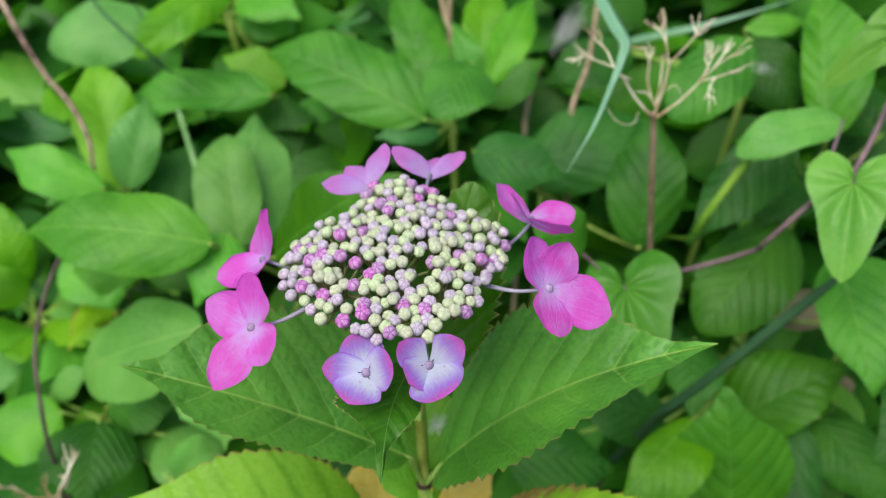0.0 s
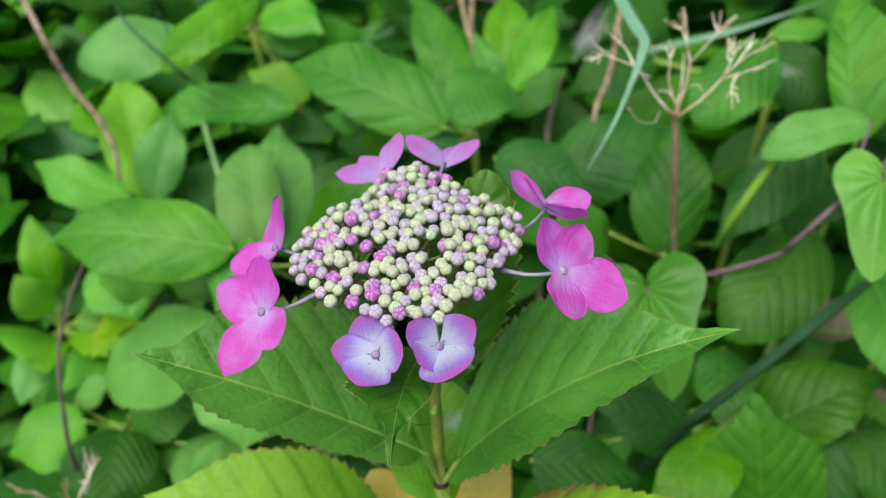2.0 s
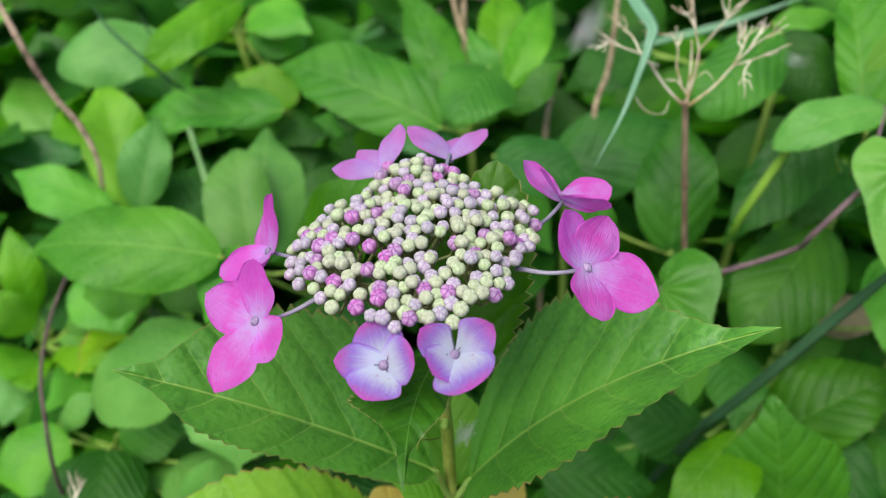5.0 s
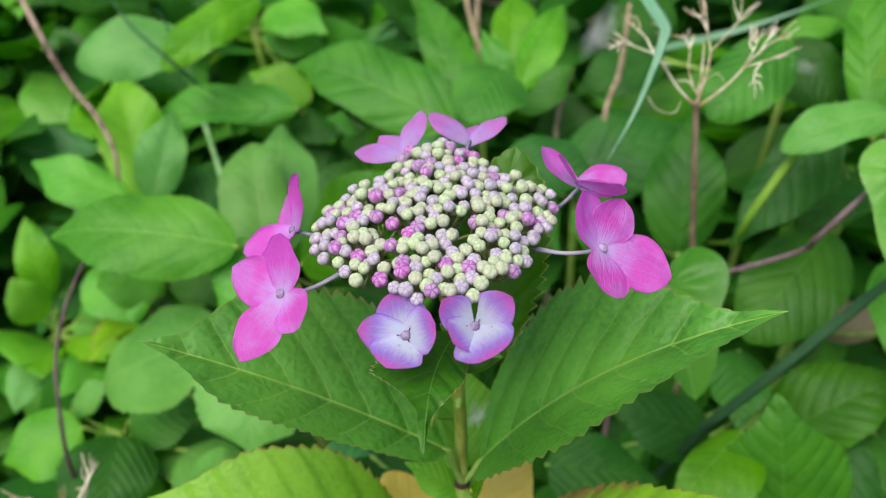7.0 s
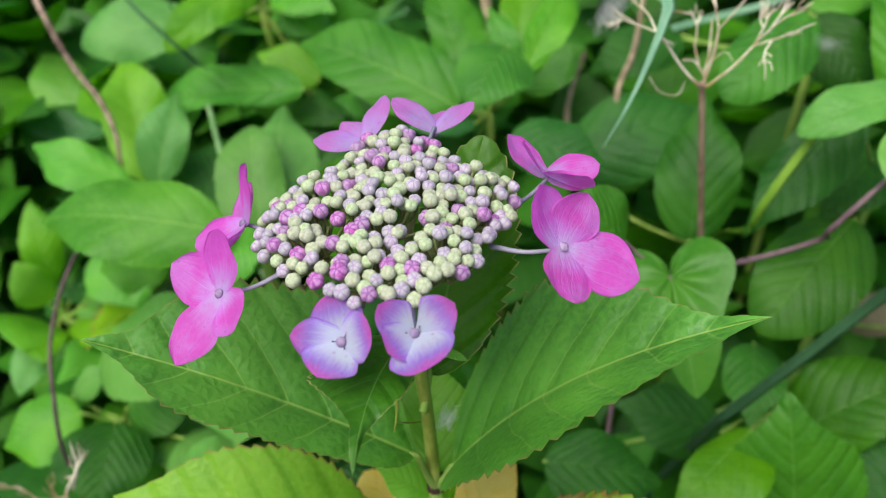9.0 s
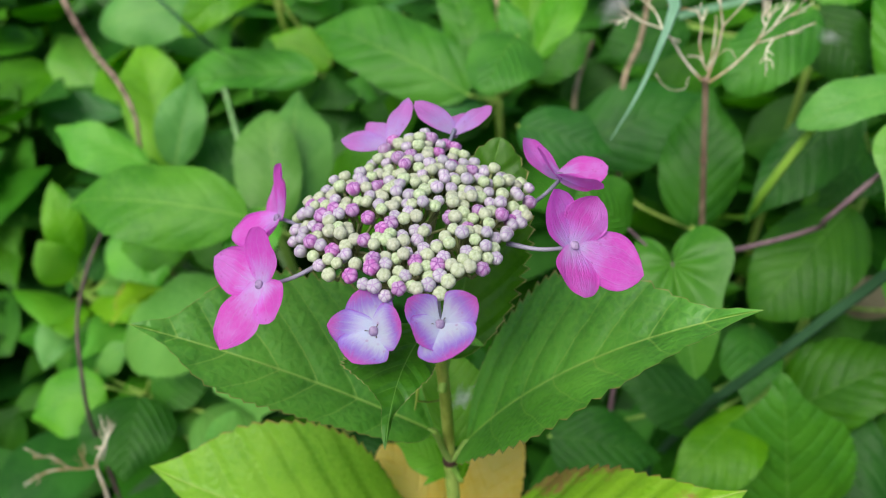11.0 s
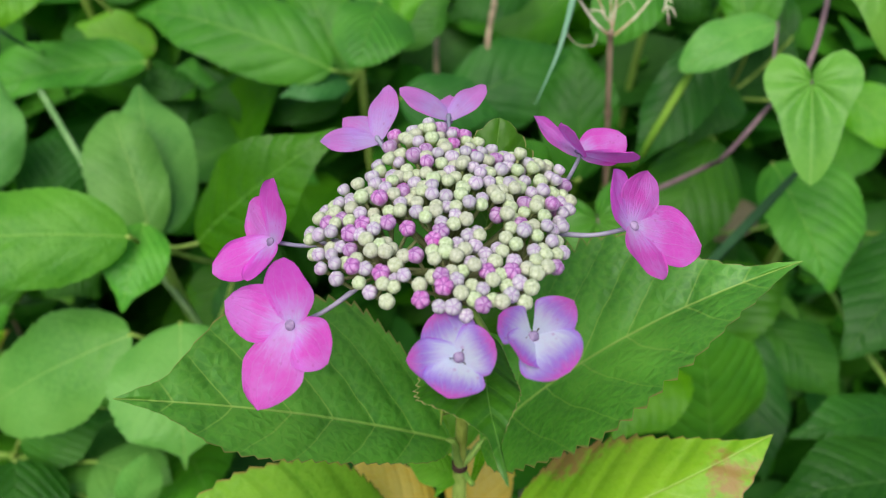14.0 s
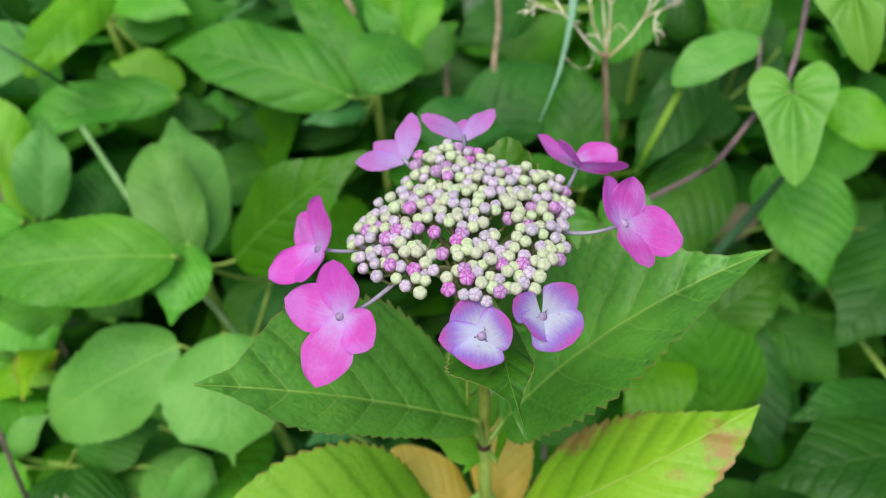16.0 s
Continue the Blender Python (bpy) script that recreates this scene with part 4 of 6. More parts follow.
leaf(flower, LEAF_YELLOW, (0.0034, 0.2149, 0.4831), (0.0927, 0.1828, 0.5666), 0.03, 0.03, (-0.7071, -0.2127, 0.6743), stalk=(-0.0066, 0.2190, 0.5040), arch=0.169, bend=-0.082, hook=0.0, wave=0.008, slope=(-0.32, -0.16), nu=150, nv=10, teeth=24, tooth=0.045, quilt=0.005, twist=0.0, stalk_r=0.0017, stalk_mat=PETIOLE, shape=(((0, 0), (0.06, 0.0046), (0.15, 0.0114), (0.27, 0.0222), (0.40, 0.0288), (0.53, 0.0277), (0.65, 0.0235), (0.75, 0.0165), (0.83, 0.0110), (0.89, 0.0060), (0.95, 0.0020), (1, 0)), ((0, 0), (0.06, 0.0055), (0.15, 0.0107), (0.27, 0.0152), (0.40, 0.0186), (0.53, 0.0206), (0.65, 0.0208), (0.75, 0.0190), (0.83, 0.0153), (0.89, 0.0115), (0.95, 0.0060), (1, 0))), label="yellow-green leaf with reddish withered patches")
leaf(flower, LIME, (-0.0093, 0.2180, 0.5426), (-0.0102, 0.2500, 0.5724), 0.0125, 0.0165, (0.0, -0.75, 0.66), stalk=(-0.0076, 0.2150, 0.5380), fold=0.2, arch=0.03, nu=60, nv=5, teeth=20, tooth=0.03, hook=0.0, twist=0.0, stalk_mat=PETIOLE, label="bright young leaf standing behind the stem")
leaf(flower, LEAF_OLD, (-0.0010, 0.2260, 0.4720), (0.0165, 0.2560, 0.5195), 0.0150, 0.0150, (-0.3400, -0.6600, 0.6700), stalk=(-0.0051, 0.2215, 0.4600), fold=0.12, arch=0.05, kind="round", label="withered yellow leaf")
leaf(flower, LEAF_OLD, (-0.0070, 0.2290, 0.4600), (-0.0420, 0.2530, 0.5040), 0.0190, 0.0150, (0.4000, -0.5600, 0.7200), stalk=(-0.0051, 0.2215, 0.4600), fold=0.1, arch=0.04, kind="round", label="withered yellow leaf")
leaf(flower, LIME, (-0.0074, 0.2168, 0.5310), (-0.0290, 0.2156, 0.5492), 0.0072, 0.0072, (0.5000, -0.6000, 0.6200), stalk=(-0.0066, 0.2185, 0.5230), fold=0.25, arch=0.05, nu=60, nv=6, teeth=20, tooth=0.03, label="small bright green leaf at the joint")
leaf(flower, BRIGHT, (-0.0036, 0.2125, 0.5307), (0.0005, 0.2126, 0.5581), 0.0019, 0.0021, (-0.1162, -0.9930, 0.0224), stalk=(-0.0076, 0.2140, 0.5400), fold=0.3, arch=0.05, nu=16, nv=3, kind="long")
leaf(flower, LEAF, (-0.0052, 0.2103, 0.6073), (0.0060, 0.2040, 0.6086), 0.0018, 0.0026, (-0.2270, -0.2031, 0.9525), stalk=(-0.0110, 0.2040, 0.6320), fold=0.3, arch=0.1, nu=16, nv=3, kind="long")
attach('dry_bract', tube_mesh('dry_bract', [(-0.0150, 0.2080, 0.6053), (-0.0172, 0.2054, 0.5978), (-0.0167, 0.2028, 0.5901), (-0.0178, 0.1999, 0.5820)], [0.00040, 0.00070, 0.00060, 0.00030], 7), STEM_OLIVE, flower)
attach('dry_bract', tube_mesh('dry_bract', [(-0.0169, 0.2009, 0.5852), (-0.0135, 0.2068, 0.5791), (-0.0097, 0.2170, 0.5702)], [0.00030, 0.00030, 0.00030], 7), STEM_OLIVE, flower)
leaf(flower, BRIGHT, (-0.0009, 0.2288, 0.5281), (-0.0184, 0.2109, 0.5294), 0.0030, 0.0024, (0.1926, -0.1214, 0.9737), stalk=(-0.0076, 0.2140, 0.5400), fold=0.3, arch=0.05, nu=16, nv=3, kind="long")


# ---- hedge: shoots and their leaves ----
shoot_a = shoot('leafy hydrangea shoot with broad mid-green leaves', (-0.1333, 0.4282, 0.5049))
leaf(shoot_a, BRIGHT, (-0.1372, 0.3913, 0.5397), (-0.2539, 0.4032, 0.5429), 0.0277, 0.0282, (-0.0351, -0.5695, 0.8212), stalk=(-0.1333, 0.4282, 0.5049), fold=0.18, arch=0.1, quilt=0.005)
leaf(shoot_a, PALE, (-0.1384, 0.4479, 0.4984), (-0.1543, 0.5101, 0.5548), 0.0277, 0.0196, (0.1947, -0.6314, 0.7506), stalk=(-0.1333, 0.4282, 0.5049), fold=0.25, arch=0.06, kind="round")
leaf(shoot_a, PALE, (-0.1370, 0.4562, 0.4928), (-0.1422, 0.5564, 0.5519), 0.0271, 0.0296, (0.1814, -0.4927, 0.8511), stalk=(-0.1333, 0.4282, 0.5049), fold=0.15, arch=0.05)
leaf(shoot_a, BRIGHT, (-0.1326, 0.4113, 0.5335), (-0.1473, 0.3705, 0.5088), 0.0187, 0.0150, (0.1235, -0.5466, 0.8282), stalk=(-0.1333, 0.4282, 0.5049), fold=0.3, arch=0.12)
leaf(shoot_a, MID, (-0.1112, 0.4285, 0.5040), (-0.0261, 0.3954, 0.5851), 0.0262, 0.0279, (-0.6388, -0.6554, 0.4030), stalk=(-0.1333, 0.4282, 0.5049), fold=0.2, arch=0.08, kind="hyd")
leaf(shoot_a, MID, (-0.0836, 0.5009, 0.4314), (-0.1419, 0.4634, 0.3891), 0.0309, 0.0278, (-0.1315, -0.6443, 0.7534), stalk=(-0.1333, 0.4282, 0.5049), fold=0.2, arch=0.08)
leaf(shoot_a, BRIGHT, (-0.2479, 0.5790, 0.4109), (-0.2246, 0.5329, 0.3927), 0.0199, 0.0251, (0.0729, -0.3326, 0.9402), stalk=(-0.1333, 0.4282, 0.5049), fold=0.2, arch=0.08)
attach('side_stem', tube_mesh('side_stem', [(-0.1588, 0.4686, 0.4939), (-0.1853, 0.5277, 0.5153), (-0.2152, 0.5974, 0.5330)], [0.00240, 0.00220, 0.00200], 7), STEM_PALE, shoot_a)
attach('side_stem', tube_mesh('side_stem', [(-0.1411, 0.4426, 0.4806), (-0.1255, 0.4242, 0.4602), (-0.1130, 0.4130, 0.4314)], [0.00220, 0.00220, 0.00220], 7), STEM_PALE, shoot_a)
shoot_b = shoot('leafy hydrangea shoot with a bright young tip', (0.0071, 0.5700, 0.5363))
leaf(shoot_b, FRESH, (-0.0137, 0.5523, 0.5458), (-0.1455, 0.6267, 0.5756), 0.0292, 0.0365, (-0.1563, -0.5934, 0.7896), stalk=(0.0071, 0.5700, 0.5363), fold=0.2, arch=0.1, quilt=0.007)
leaf(shoot_b, MID, (-0.0018, 0.5687, 0.5344), (-0.0432, 0.6943, 0.6134), 0.0169, 0.0262, (-0.0942, -0.5518, 0.8286), stalk=(0.0071, 0.5700, 0.5363), fold=0.25, arch=0.05)
leaf(shoot_b, FRESH, (0.0208, 0.5474, 0.5923), (-0.0023, 0.4979, 0.5725), 0.0294, 0.0246, (0.0685, -0.3971, 0.9152), stalk=(0.0071, 0.5700, 0.5363), fold=0.15, arch=0.1, kind="round")
leaf(shoot_b, BRIGHT, (0.0261, 0.5671, 0.5679), (0.0069, 0.5940, 0.6076), 0.0098, 0.0118, (-0.0310, -0.8355, 0.5486), stalk=(0.0071, 0.5700, 0.5363), fold=0.3, arch=0.08)
leaf(shoot_b, BRIGHT, (0.0288, 0.5815, 0.5712), (0.0357, 0.6535, 0.6244), 0.0175, 0.0190, (-0.0160, -0.5927, 0.8053), stalk=(0.0071, 0.5700, 0.5363), fold=0.3, arch=0.08)
leaf(shoot_b, BRIGHT, (0.0334, 0.5671, 0.5679), (0.0724, 0.6357, 0.6159), 0.0145, 0.0178, (0.0988, -0.6080, 0.7877), stalk=(0.0071, 0.5700, 0.5363), fold=0.3, arch=0.08)
leaf(shoot_b, MID, (0.0288, 0.5705, 0.5550), (0.0763, 0.5779, 0.5838), 0.0130, 0.0222, (-0.2762, -0.7181, 0.6388), stalk=(0.0071, 0.5700, 0.5363), fold=0.25, arch=0.08)
leaf(shoot_b, TEAL, (-0.0026, 0.5559, 0.5333), (-0.0523, 0.5449, 0.5348), 0.0108, 0.0104, (0.1593, -0.6093, 0.7768), stalk=(0.0071, 0.5700, 0.5363), fold=0.2, arch=0.08)
leaf(shoot_b, DARK_SHADED, (-0.0042, 0.5943, 0.5009), (-0.1194, 0.6407, 0.4981), 0.0263, 0.0243, (-0.2699, -0.6266, 0.7311), stalk=(0.0071, 0.5700, 0.5363), fold=0.2, arch=0.08)
shoot_c = shoot('hydrangea shoot with pale rounded upper leaves', (-0.1974, 0.7179, 0.5768))
leaf(shoot_c, PALE, (-0.2398, 0.6713, 0.5792), (-0.3308, 0.6418, 0.5712), 0.0291, 0.0297, (0.1615, -0.6888, 0.7068), stalk=(-0.1974, 0.7179, 0.5768), fold=0.15, arch=0.08, kind="round")
leaf(shoot_c, BRIGHT, (-0.1762, 0.6700, 0.6130), (-0.2408, 0.5989, 0.5792), 0.0177, 0.0210, (0.2809, -0.6085, 0.7422), stalk=(-0.1974, 0.7179, 0.5768), fold=0.2, arch=0.08, kind="round")
leaf(shoot_c, BRIGHT, (-0.1949, 0.7479, 0.5675), (-0.1263, 0.7261, 0.5531), 0.0240, 0.0237, (-0.0410, -0.6381, 0.7689), stalk=(-0.1974, 0.7179, 0.5768), fold=0.2, arch=0.08)
leaf(shoot_c, BRIGHT, (-0.1870, 0.7497, 0.5881), (-0.1269, 0.6952, 0.5789), 0.0206, 0.0291, (-0.2459, -0.4197, 0.8737), stalk=(-0.1974, 0.7179, 0.5768), fold=0.2, arch=0.08)
leaf(shoot_c, LIME, (-0.1454, 0.6900, 0.5176), (-0.2043, 0.7052, 0.5400), 0.0218, 0.0219, (0.0769, -0.7214, 0.6882), stalk=(-0.1974, 0.7179, 0.5768), fold=0.25, arch=0.08)
leaf(shoot_c, TEAL, (-0.0301, 0.7647, 0.5388), (-0.1080, 0.7691, 0.5453), 0.0162, 0.0168, (0.0081, -0.7807, 0.6248), stalk=(-0.1974, 0.7179, 0.5768), fold=0.2, arch=0.08)
shoot_d = shoot('hydrangea shoot with long drooping leaves', (-0.1511, 0.6748, 0.5129))
leaf(shoot_d, FRESH, (-0.1466, 0.6379, 0.5297), (-0.2894, 0.6314, 0.5200), 0.0176, 0.0307, (-0.0315, -0.5490, 0.8352), stalk=(-0.1511, 0.6748, 0.5129), fold=0.2, arch=0.06, quilt=0.004)
leaf(shoot_d, DARK_SHADED, (-0.1294, 0.6225, 0.4711), (-0.1460, 0.6777, 0.5172), 0.0262, 0.0213, (0.1130, -0.6162, 0.7794), stalk=(-0.1511, 0.6748, 0.5129), fold=0.2, arch=0.08)
leaf(shoot_d, MID, (-0.1306, 0.6403, 0.4618), (-0.1183, 0.6950, 0.5071), 0.0276, 0.0261, (0.1850, -0.6513, 0.7359), stalk=(-0.1511, 0.6748, 0.5129), fold=0.2, arch=0.08)
shoot_e = shoot('hydrangea shoot with yellowish upright leaves', (-0.2634, 0.5725, 0.4685))
leaf(shoot_e, LIME, (-0.2586, 0.5577, 0.4823), (-0.2995, 0.6480, 0.5626), 0.0268, 0.0281, (0.2659, -0.5705, 0.7771), stalk=(-0.2634, 0.5725, 0.4685), fold=0.3, arch=0.08)
leaf(shoot_e, PALE, (-0.2501, 0.5490, 0.4873), (-0.2385, 0.5998, 0.5448), 0.0221, 0.0181, (0.2955, -0.7444, 0.5988), stalk=(-0.2634, 0.5725, 0.4685), fold=0.25, arch=0.08)
leaf(shoot_e, BRIGHT, (-0.2481, 0.5054, 0.5121), (-0.3214, 0.5223, 0.5371), 0.0258, 0.0136, (0.1619, -0.5310, 0.8317), stalk=(-0.2634, 0.5725, 0.4685), fold=0.2, arch=0.08)
leaf(shoot_e, TEAL, (-0.3269, 0.6379, 0.4939), (-0.4118, 0.6415, 0.4993), 0.0154, 0.0140, (0.0171, -0.6829, 0.7304), stalk=(-0.2634, 0.5725, 0.4685), fold=0.2, arch=0.08)
leaf(shoot_e, LIME, (-0.3667, 0.6803, 0.4852), (-0.4227, 0.7381, 0.5352), 0.0289, 0.0245, (0.1824, -0.5357, 0.8245), stalk=(-0.2634, 0.5725, 0.4685), fold=0.2, arch=0.08)
leaf(shoot_e, DARK_SHADED, (-0.2281, 0.5632, 0.4548), (-0.2131, 0.6156, 0.4966), 0.0265, 0.0239, (0.3022, -0.6464, 0.7006), stalk=(-0.2634, 0.5725, 0.4685), fold=0.2, arch=0.08)
leaf(shoot_e, MID, (-0.2541, 0.5378, 0.4885), (-0.2909, 0.5204, 0.4986), 0.0142, 0.0141, (0.4368, -0.4891, 0.7550), stalk=(-0.2634, 0.5725, 0.4685), fold=0.2, arch=0.08)
shoot_f = shoot('hydrangea shoot with broad dark leaves', (0.0779, 0.5390, 0.4904))
leaf(shoot_f, DARK_SHADED, (0.0208, 0.4850, 0.5533), (0.0810, 0.4667, 0.5441), 0.0211, 0.0213, (-0.0834, -0.6540, 0.7519), stalk=(0.0779, 0.5390, 0.4904), fold=0.15, arch=0.08)
leaf(shoot_f, DARK_SHADED, (0.0626, 0.5312, 0.5146), (0.1632, 0.5516, 0.5448), 0.0309, 0.0345, (-0.0755, -0.6917, 0.7183), stalk=(0.0779, 0.5390, 0.4904), fold=0.15, arch=0.08)
leaf(shoot_f, DARK_SHADED, (0.1384, 0.4645, 0.4872), (0.1504, 0.5182, 0.5668), 0.0273, 0.0267, (-0.2271, -0.7911, 0.5679), stalk=(0.0779, 0.5390, 0.4904), fold=0.15, arch=0.08)
shoot_g = shoot('hydrangea shoot with a broad bright leaf', (0.2417, 0.5935, 0.5711))
leaf(shoot_g, MID, (0.2086, 0.5277, 0.6166), (0.1529, 0.4887, 0.5767), 0.0257, 0.0232, (-0.1079, -0.6317, 0.7677), stalk=(0.2417, 0.5935, 0.5711), fold=0.12, arch=0.06, kind="round")
leaf(shoot_g, DARK_SHADED, (0.2222, 0.5570, 0.6065), (0.2495, 0.5204, 0.5701), 0.0194, 0.0251, (-0.2680, -0.7723, 0.5759), stalk=(0.2417, 0.5935, 0.5711), fold=0.15, arch=0.08, kind="round")
leaf(shoot_g, DARK_SHADED, (0.1584, 0.6384, 0.5661), (0.0830, 0.6239, 0.5446), 0.0201, 0.0259, (-0.0500, -0.7379, 0.6730), stalk=(0.2417, 0.5935, 0.5711), fold=0.2, arch=0.08)
leaf(shoot_g, DARK_SHADED, (0.1330, 0.6868, 0.5665), (0.1728, 0.7352, 0.6024), 0.0279, 0.0300, (0.0089, -0.6012, 0.7991), stalk=(0.2417, 0.5935, 0.5711), fold=0.2, arch=0.08)
leaf(shoot_g, BRIGHT, (0.2296, 0.5911, 0.6034), (0.2768, 0.5935, 0.6069), 0.0086, 0.0119, (-0.0231, -0.6596, 0.7512), stalk=(0.2417, 0.5935, 0.5711), fold=0.2, arch=0.08)
shoot_h = shoot('hydrangea shoot with dark leaves and one upright bright leaf', (0.2768, 0.5240, 0.5039))
leaf(shoot_h, DARK_SHADED, (0.2287, 0.4760, 0.5757), (0.1600, 0.4334, 0.5126), 0.0232, 0.0181, (-0.2822, -0.6244, 0.7283), stalk=(0.2768, 0.5240, 0.5039), fold=0.2, arch=0.08)
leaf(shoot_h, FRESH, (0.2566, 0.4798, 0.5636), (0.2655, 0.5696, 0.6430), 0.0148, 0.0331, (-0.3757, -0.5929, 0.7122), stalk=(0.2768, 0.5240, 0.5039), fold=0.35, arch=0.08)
leaf(shoot_h, DARK_SHADED, (0.2949, 0.5415, 0.4941), (0.3410, 0.5504, 0.5430), 0.0246, 0.0295, (-0.4792, -0.6649, 0.5729), stalk=(0.2768, 0.5240, 0.5039), fold=0.2, arch=0.08)
leaf(shoot_h, DARK_SHADED, (0.3103, 0.5092, 0.5535), (0.2939, 0.5671, 0.5679), 0.0188, 0.0215, (-0.5093, -0.3401, 0.7905), stalk=(0.2768, 0.5240, 0.5039), fold=0.2, arch=0.08)
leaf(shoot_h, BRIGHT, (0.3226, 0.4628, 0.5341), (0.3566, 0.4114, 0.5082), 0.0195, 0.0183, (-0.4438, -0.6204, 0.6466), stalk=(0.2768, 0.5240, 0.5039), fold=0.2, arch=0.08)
# added dark leaf: hides brighter ones where only a shaded gap belongs
leaf(shoot_h, DARK_SHADED, (0.2691, 0.5200, 0.5243), (0.2206, 0.4700, 0.5012), 0.0260, 0.0240, (-0.30, -0.60, 0.74), stalk=(0.2768, 0.5240, 0.5039), fold=0.2, arch=0.08, quilt=0.005)
shoot_i = shoot('hydrangea shoot with ribbed oval leaves low in the hedge', (0.2284, 0.4647, 0.3803))
leaf(shoot_i, MID, (0.2423, 0.4734, 0.5005), (0.1758, 0.4166, 0.4520), 0.0344, 0.0296, (-0.1790, -0.5087, 0.8422), stalk=(0.2284, 0.4647, 0.3803), fold=0.12, arch=0.08, kind="round", quilt=0.004)
leaf(shoot_i, MID, (0.1963, 0.3941, 0.3828), (0.2740, 0.3962, 0.4396), 0.0335, 0.0274, (-0.5165, -0.4590, 0.7229), stalk=(0.2284, 0.4647, 0.3803), fold=0.22, arch=0.1, quilt=0.008, nu=70, nv=8)
leaf(shoot_i, MID, (0.1824, 0.3169, 0.3757), (0.1692, 0.3448, 0.4671), 0.0365, 0.0379, (-0.2111, -0.9431, 0.2569), stalk=(0.2284, 0.4647, 0.3803), fold=0.2, arch=0.04, quilt=0.004, teeth=22, tooth=0.05)
leaf(shoot_i, BRIGHT, (0.1585, 0.3544, 0.4313), (0.1044, 0.3050, 0.4117), 0.0298, 0.0126, (-0.0798, -0.2909, 0.9534), stalk=(0.2284, 0.4647, 0.3803), fold=0.2, arch=0.08, quilt=0.004, teeth=22, tooth=0.04)
leaf(shoot_i, MID, (0.2883, 0.4174, 0.3816), (0.2343, 0.3605, 0.3330), 0.0385, 0.0324, (-0.2994, -0.4393, 0.8470), stalk=(0.2284, 0.4647, 0.3803), fold=0.2, arch=0.08, quilt=0.004)
leaf(shoot_i, DARK_SHADED, (0.0398, 0.3291, 0.4296), (0.1049, 0.3234, 0.4211), 0.0217, 0.0276, (0.0786, -0.4376, 0.8958), stalk=(0.2284, 0.4647, 0.3803), fold=0.2, arch=0.08, quilt=0.004)
leaf(shoot_i, DARK_SHADED, (0.1555, 0.3892, 0.3935), (0.0872, 0.3918, 0.4153), 0.0258, 0.0218, (0.2284, -0.5739, 0.7864), stalk=(0.2284, 0.4647, 0.3803), fold=0.2, arch=0.08, quilt=0.004)
leaf(shoot_i, MID, (0.1847, 0.4440, 0.4211), (0.1701, 0.3832, 0.4025), 0.0211, 0.0194, (-0.1648, -0.2522, 0.9535), stalk=(0.2284, 0.4647, 0.3803), fold=0.2, arch=0.08, quilt=0.004)
leaf(shoot_i, MID, (0.2663, 0.3974, 0.3877), (0.2975, 0.3423, 0.3596), 0.0240, 0.0237, (-0.2459, -0.5468, 0.8003), stalk=(0.2284, 0.4647, 0.3803), fold=0.2, arch=0.08, quilt=0.004)
shoot_j = shoot('hydrangea shoot with broad bright leaves at the side', (0.3131, 0.4533, 0.4348))
leaf(shoot_j, FRESH, (0.2584, 0.4282, 0.5049), (0.2564, 0.3410, 0.4651), 0.0408, 0.0220, (-0.3340, -0.3850, 0.8603), stalk=(0.3131, 0.4533, 0.4348), fold=0.25, arch=0.08)
leaf(shoot_j, LIME, (0.3110, 0.4608, 0.3618), (0.2583, 0.3930, 0.3169), 0.0343, 0.0255, (-0.2804, -0.3688, 0.8862), stalk=(0.3131, 0.4533, 0.4348), fold=0.2, arch=0.08)
# dark green on these four stands for the shade low in the hedge
leaf(shoot_j, DARK_SHADED, (0.2618, 0.2249, 0.4343), (0.1615, 0.2396, 0.4264), 0.0392, 0.0299, (-0.0996, -0.1529, 0.9832), stalk=(0.3131, 0.4533, 0.4348), fold=0.2, arch=0.08)
leaf(shoot_j, DARK_SHADED, (0.3326, 0.3518, 0.4891), (0.2425, 0.3036, 0.4502), 0.0424, 0.0308, (-0.2439, -0.2912, 0.9250), stalk=(0.3131, 0.4533, 0.4348), fold=0.2, arch=0.08)
leaf(shoot_j, DARK_SHADED, (0.2847, 0.2816, 0.4151), (0.2018, 0.2789, 0.4225), 0.0188, 0.0176, (0.0955, -0.2778, 0.9559), stalk=(0.3131, 0.4533, 0.4348), fold=0.2, arch=0.08)
leaf(shoot_j, DARK_SHADED, (0.2339, 0.3866, 0.4065), (0.2209, 0.3022, 0.3400), 0.0226, 0.0182, (-0.3430, -0.5484, 0.7627), stalk=(0.3131, 0.4533, 0.4348), fold=0.25, arch=0.08)
leaf(shoot_j, LEAF_DRY, (0.2666, 0.4960, 0.3974), (0.3186, 0.5040, 0.4094), 0.0165, 0.0165, (-0.2, -0.6, 0.77), stalk=(0.3131, 0.4533, 0.4348), fold=0.2, arch=0.1, kind="round", teeth=0, label="dry tan leaf caught in the hedge")
leaf(shoot_j, LEAF_DRY, (0.3029, 0.4660, 0.3347), (0.3349, 0.4740, 0.3507), 0.012, 0.012, (-0.2, -0.6, 0.77), stalk=(0.3131, 0.4533, 0.4348), fold=0.2, arch=0.1, kind="round", teeth=0, label="dry tan leaf caught in the hedge")
shoot_k = shoot('hydrangea shoot with pale rounded lower leaves', (-0.1171, 0.3916, 0.4524))
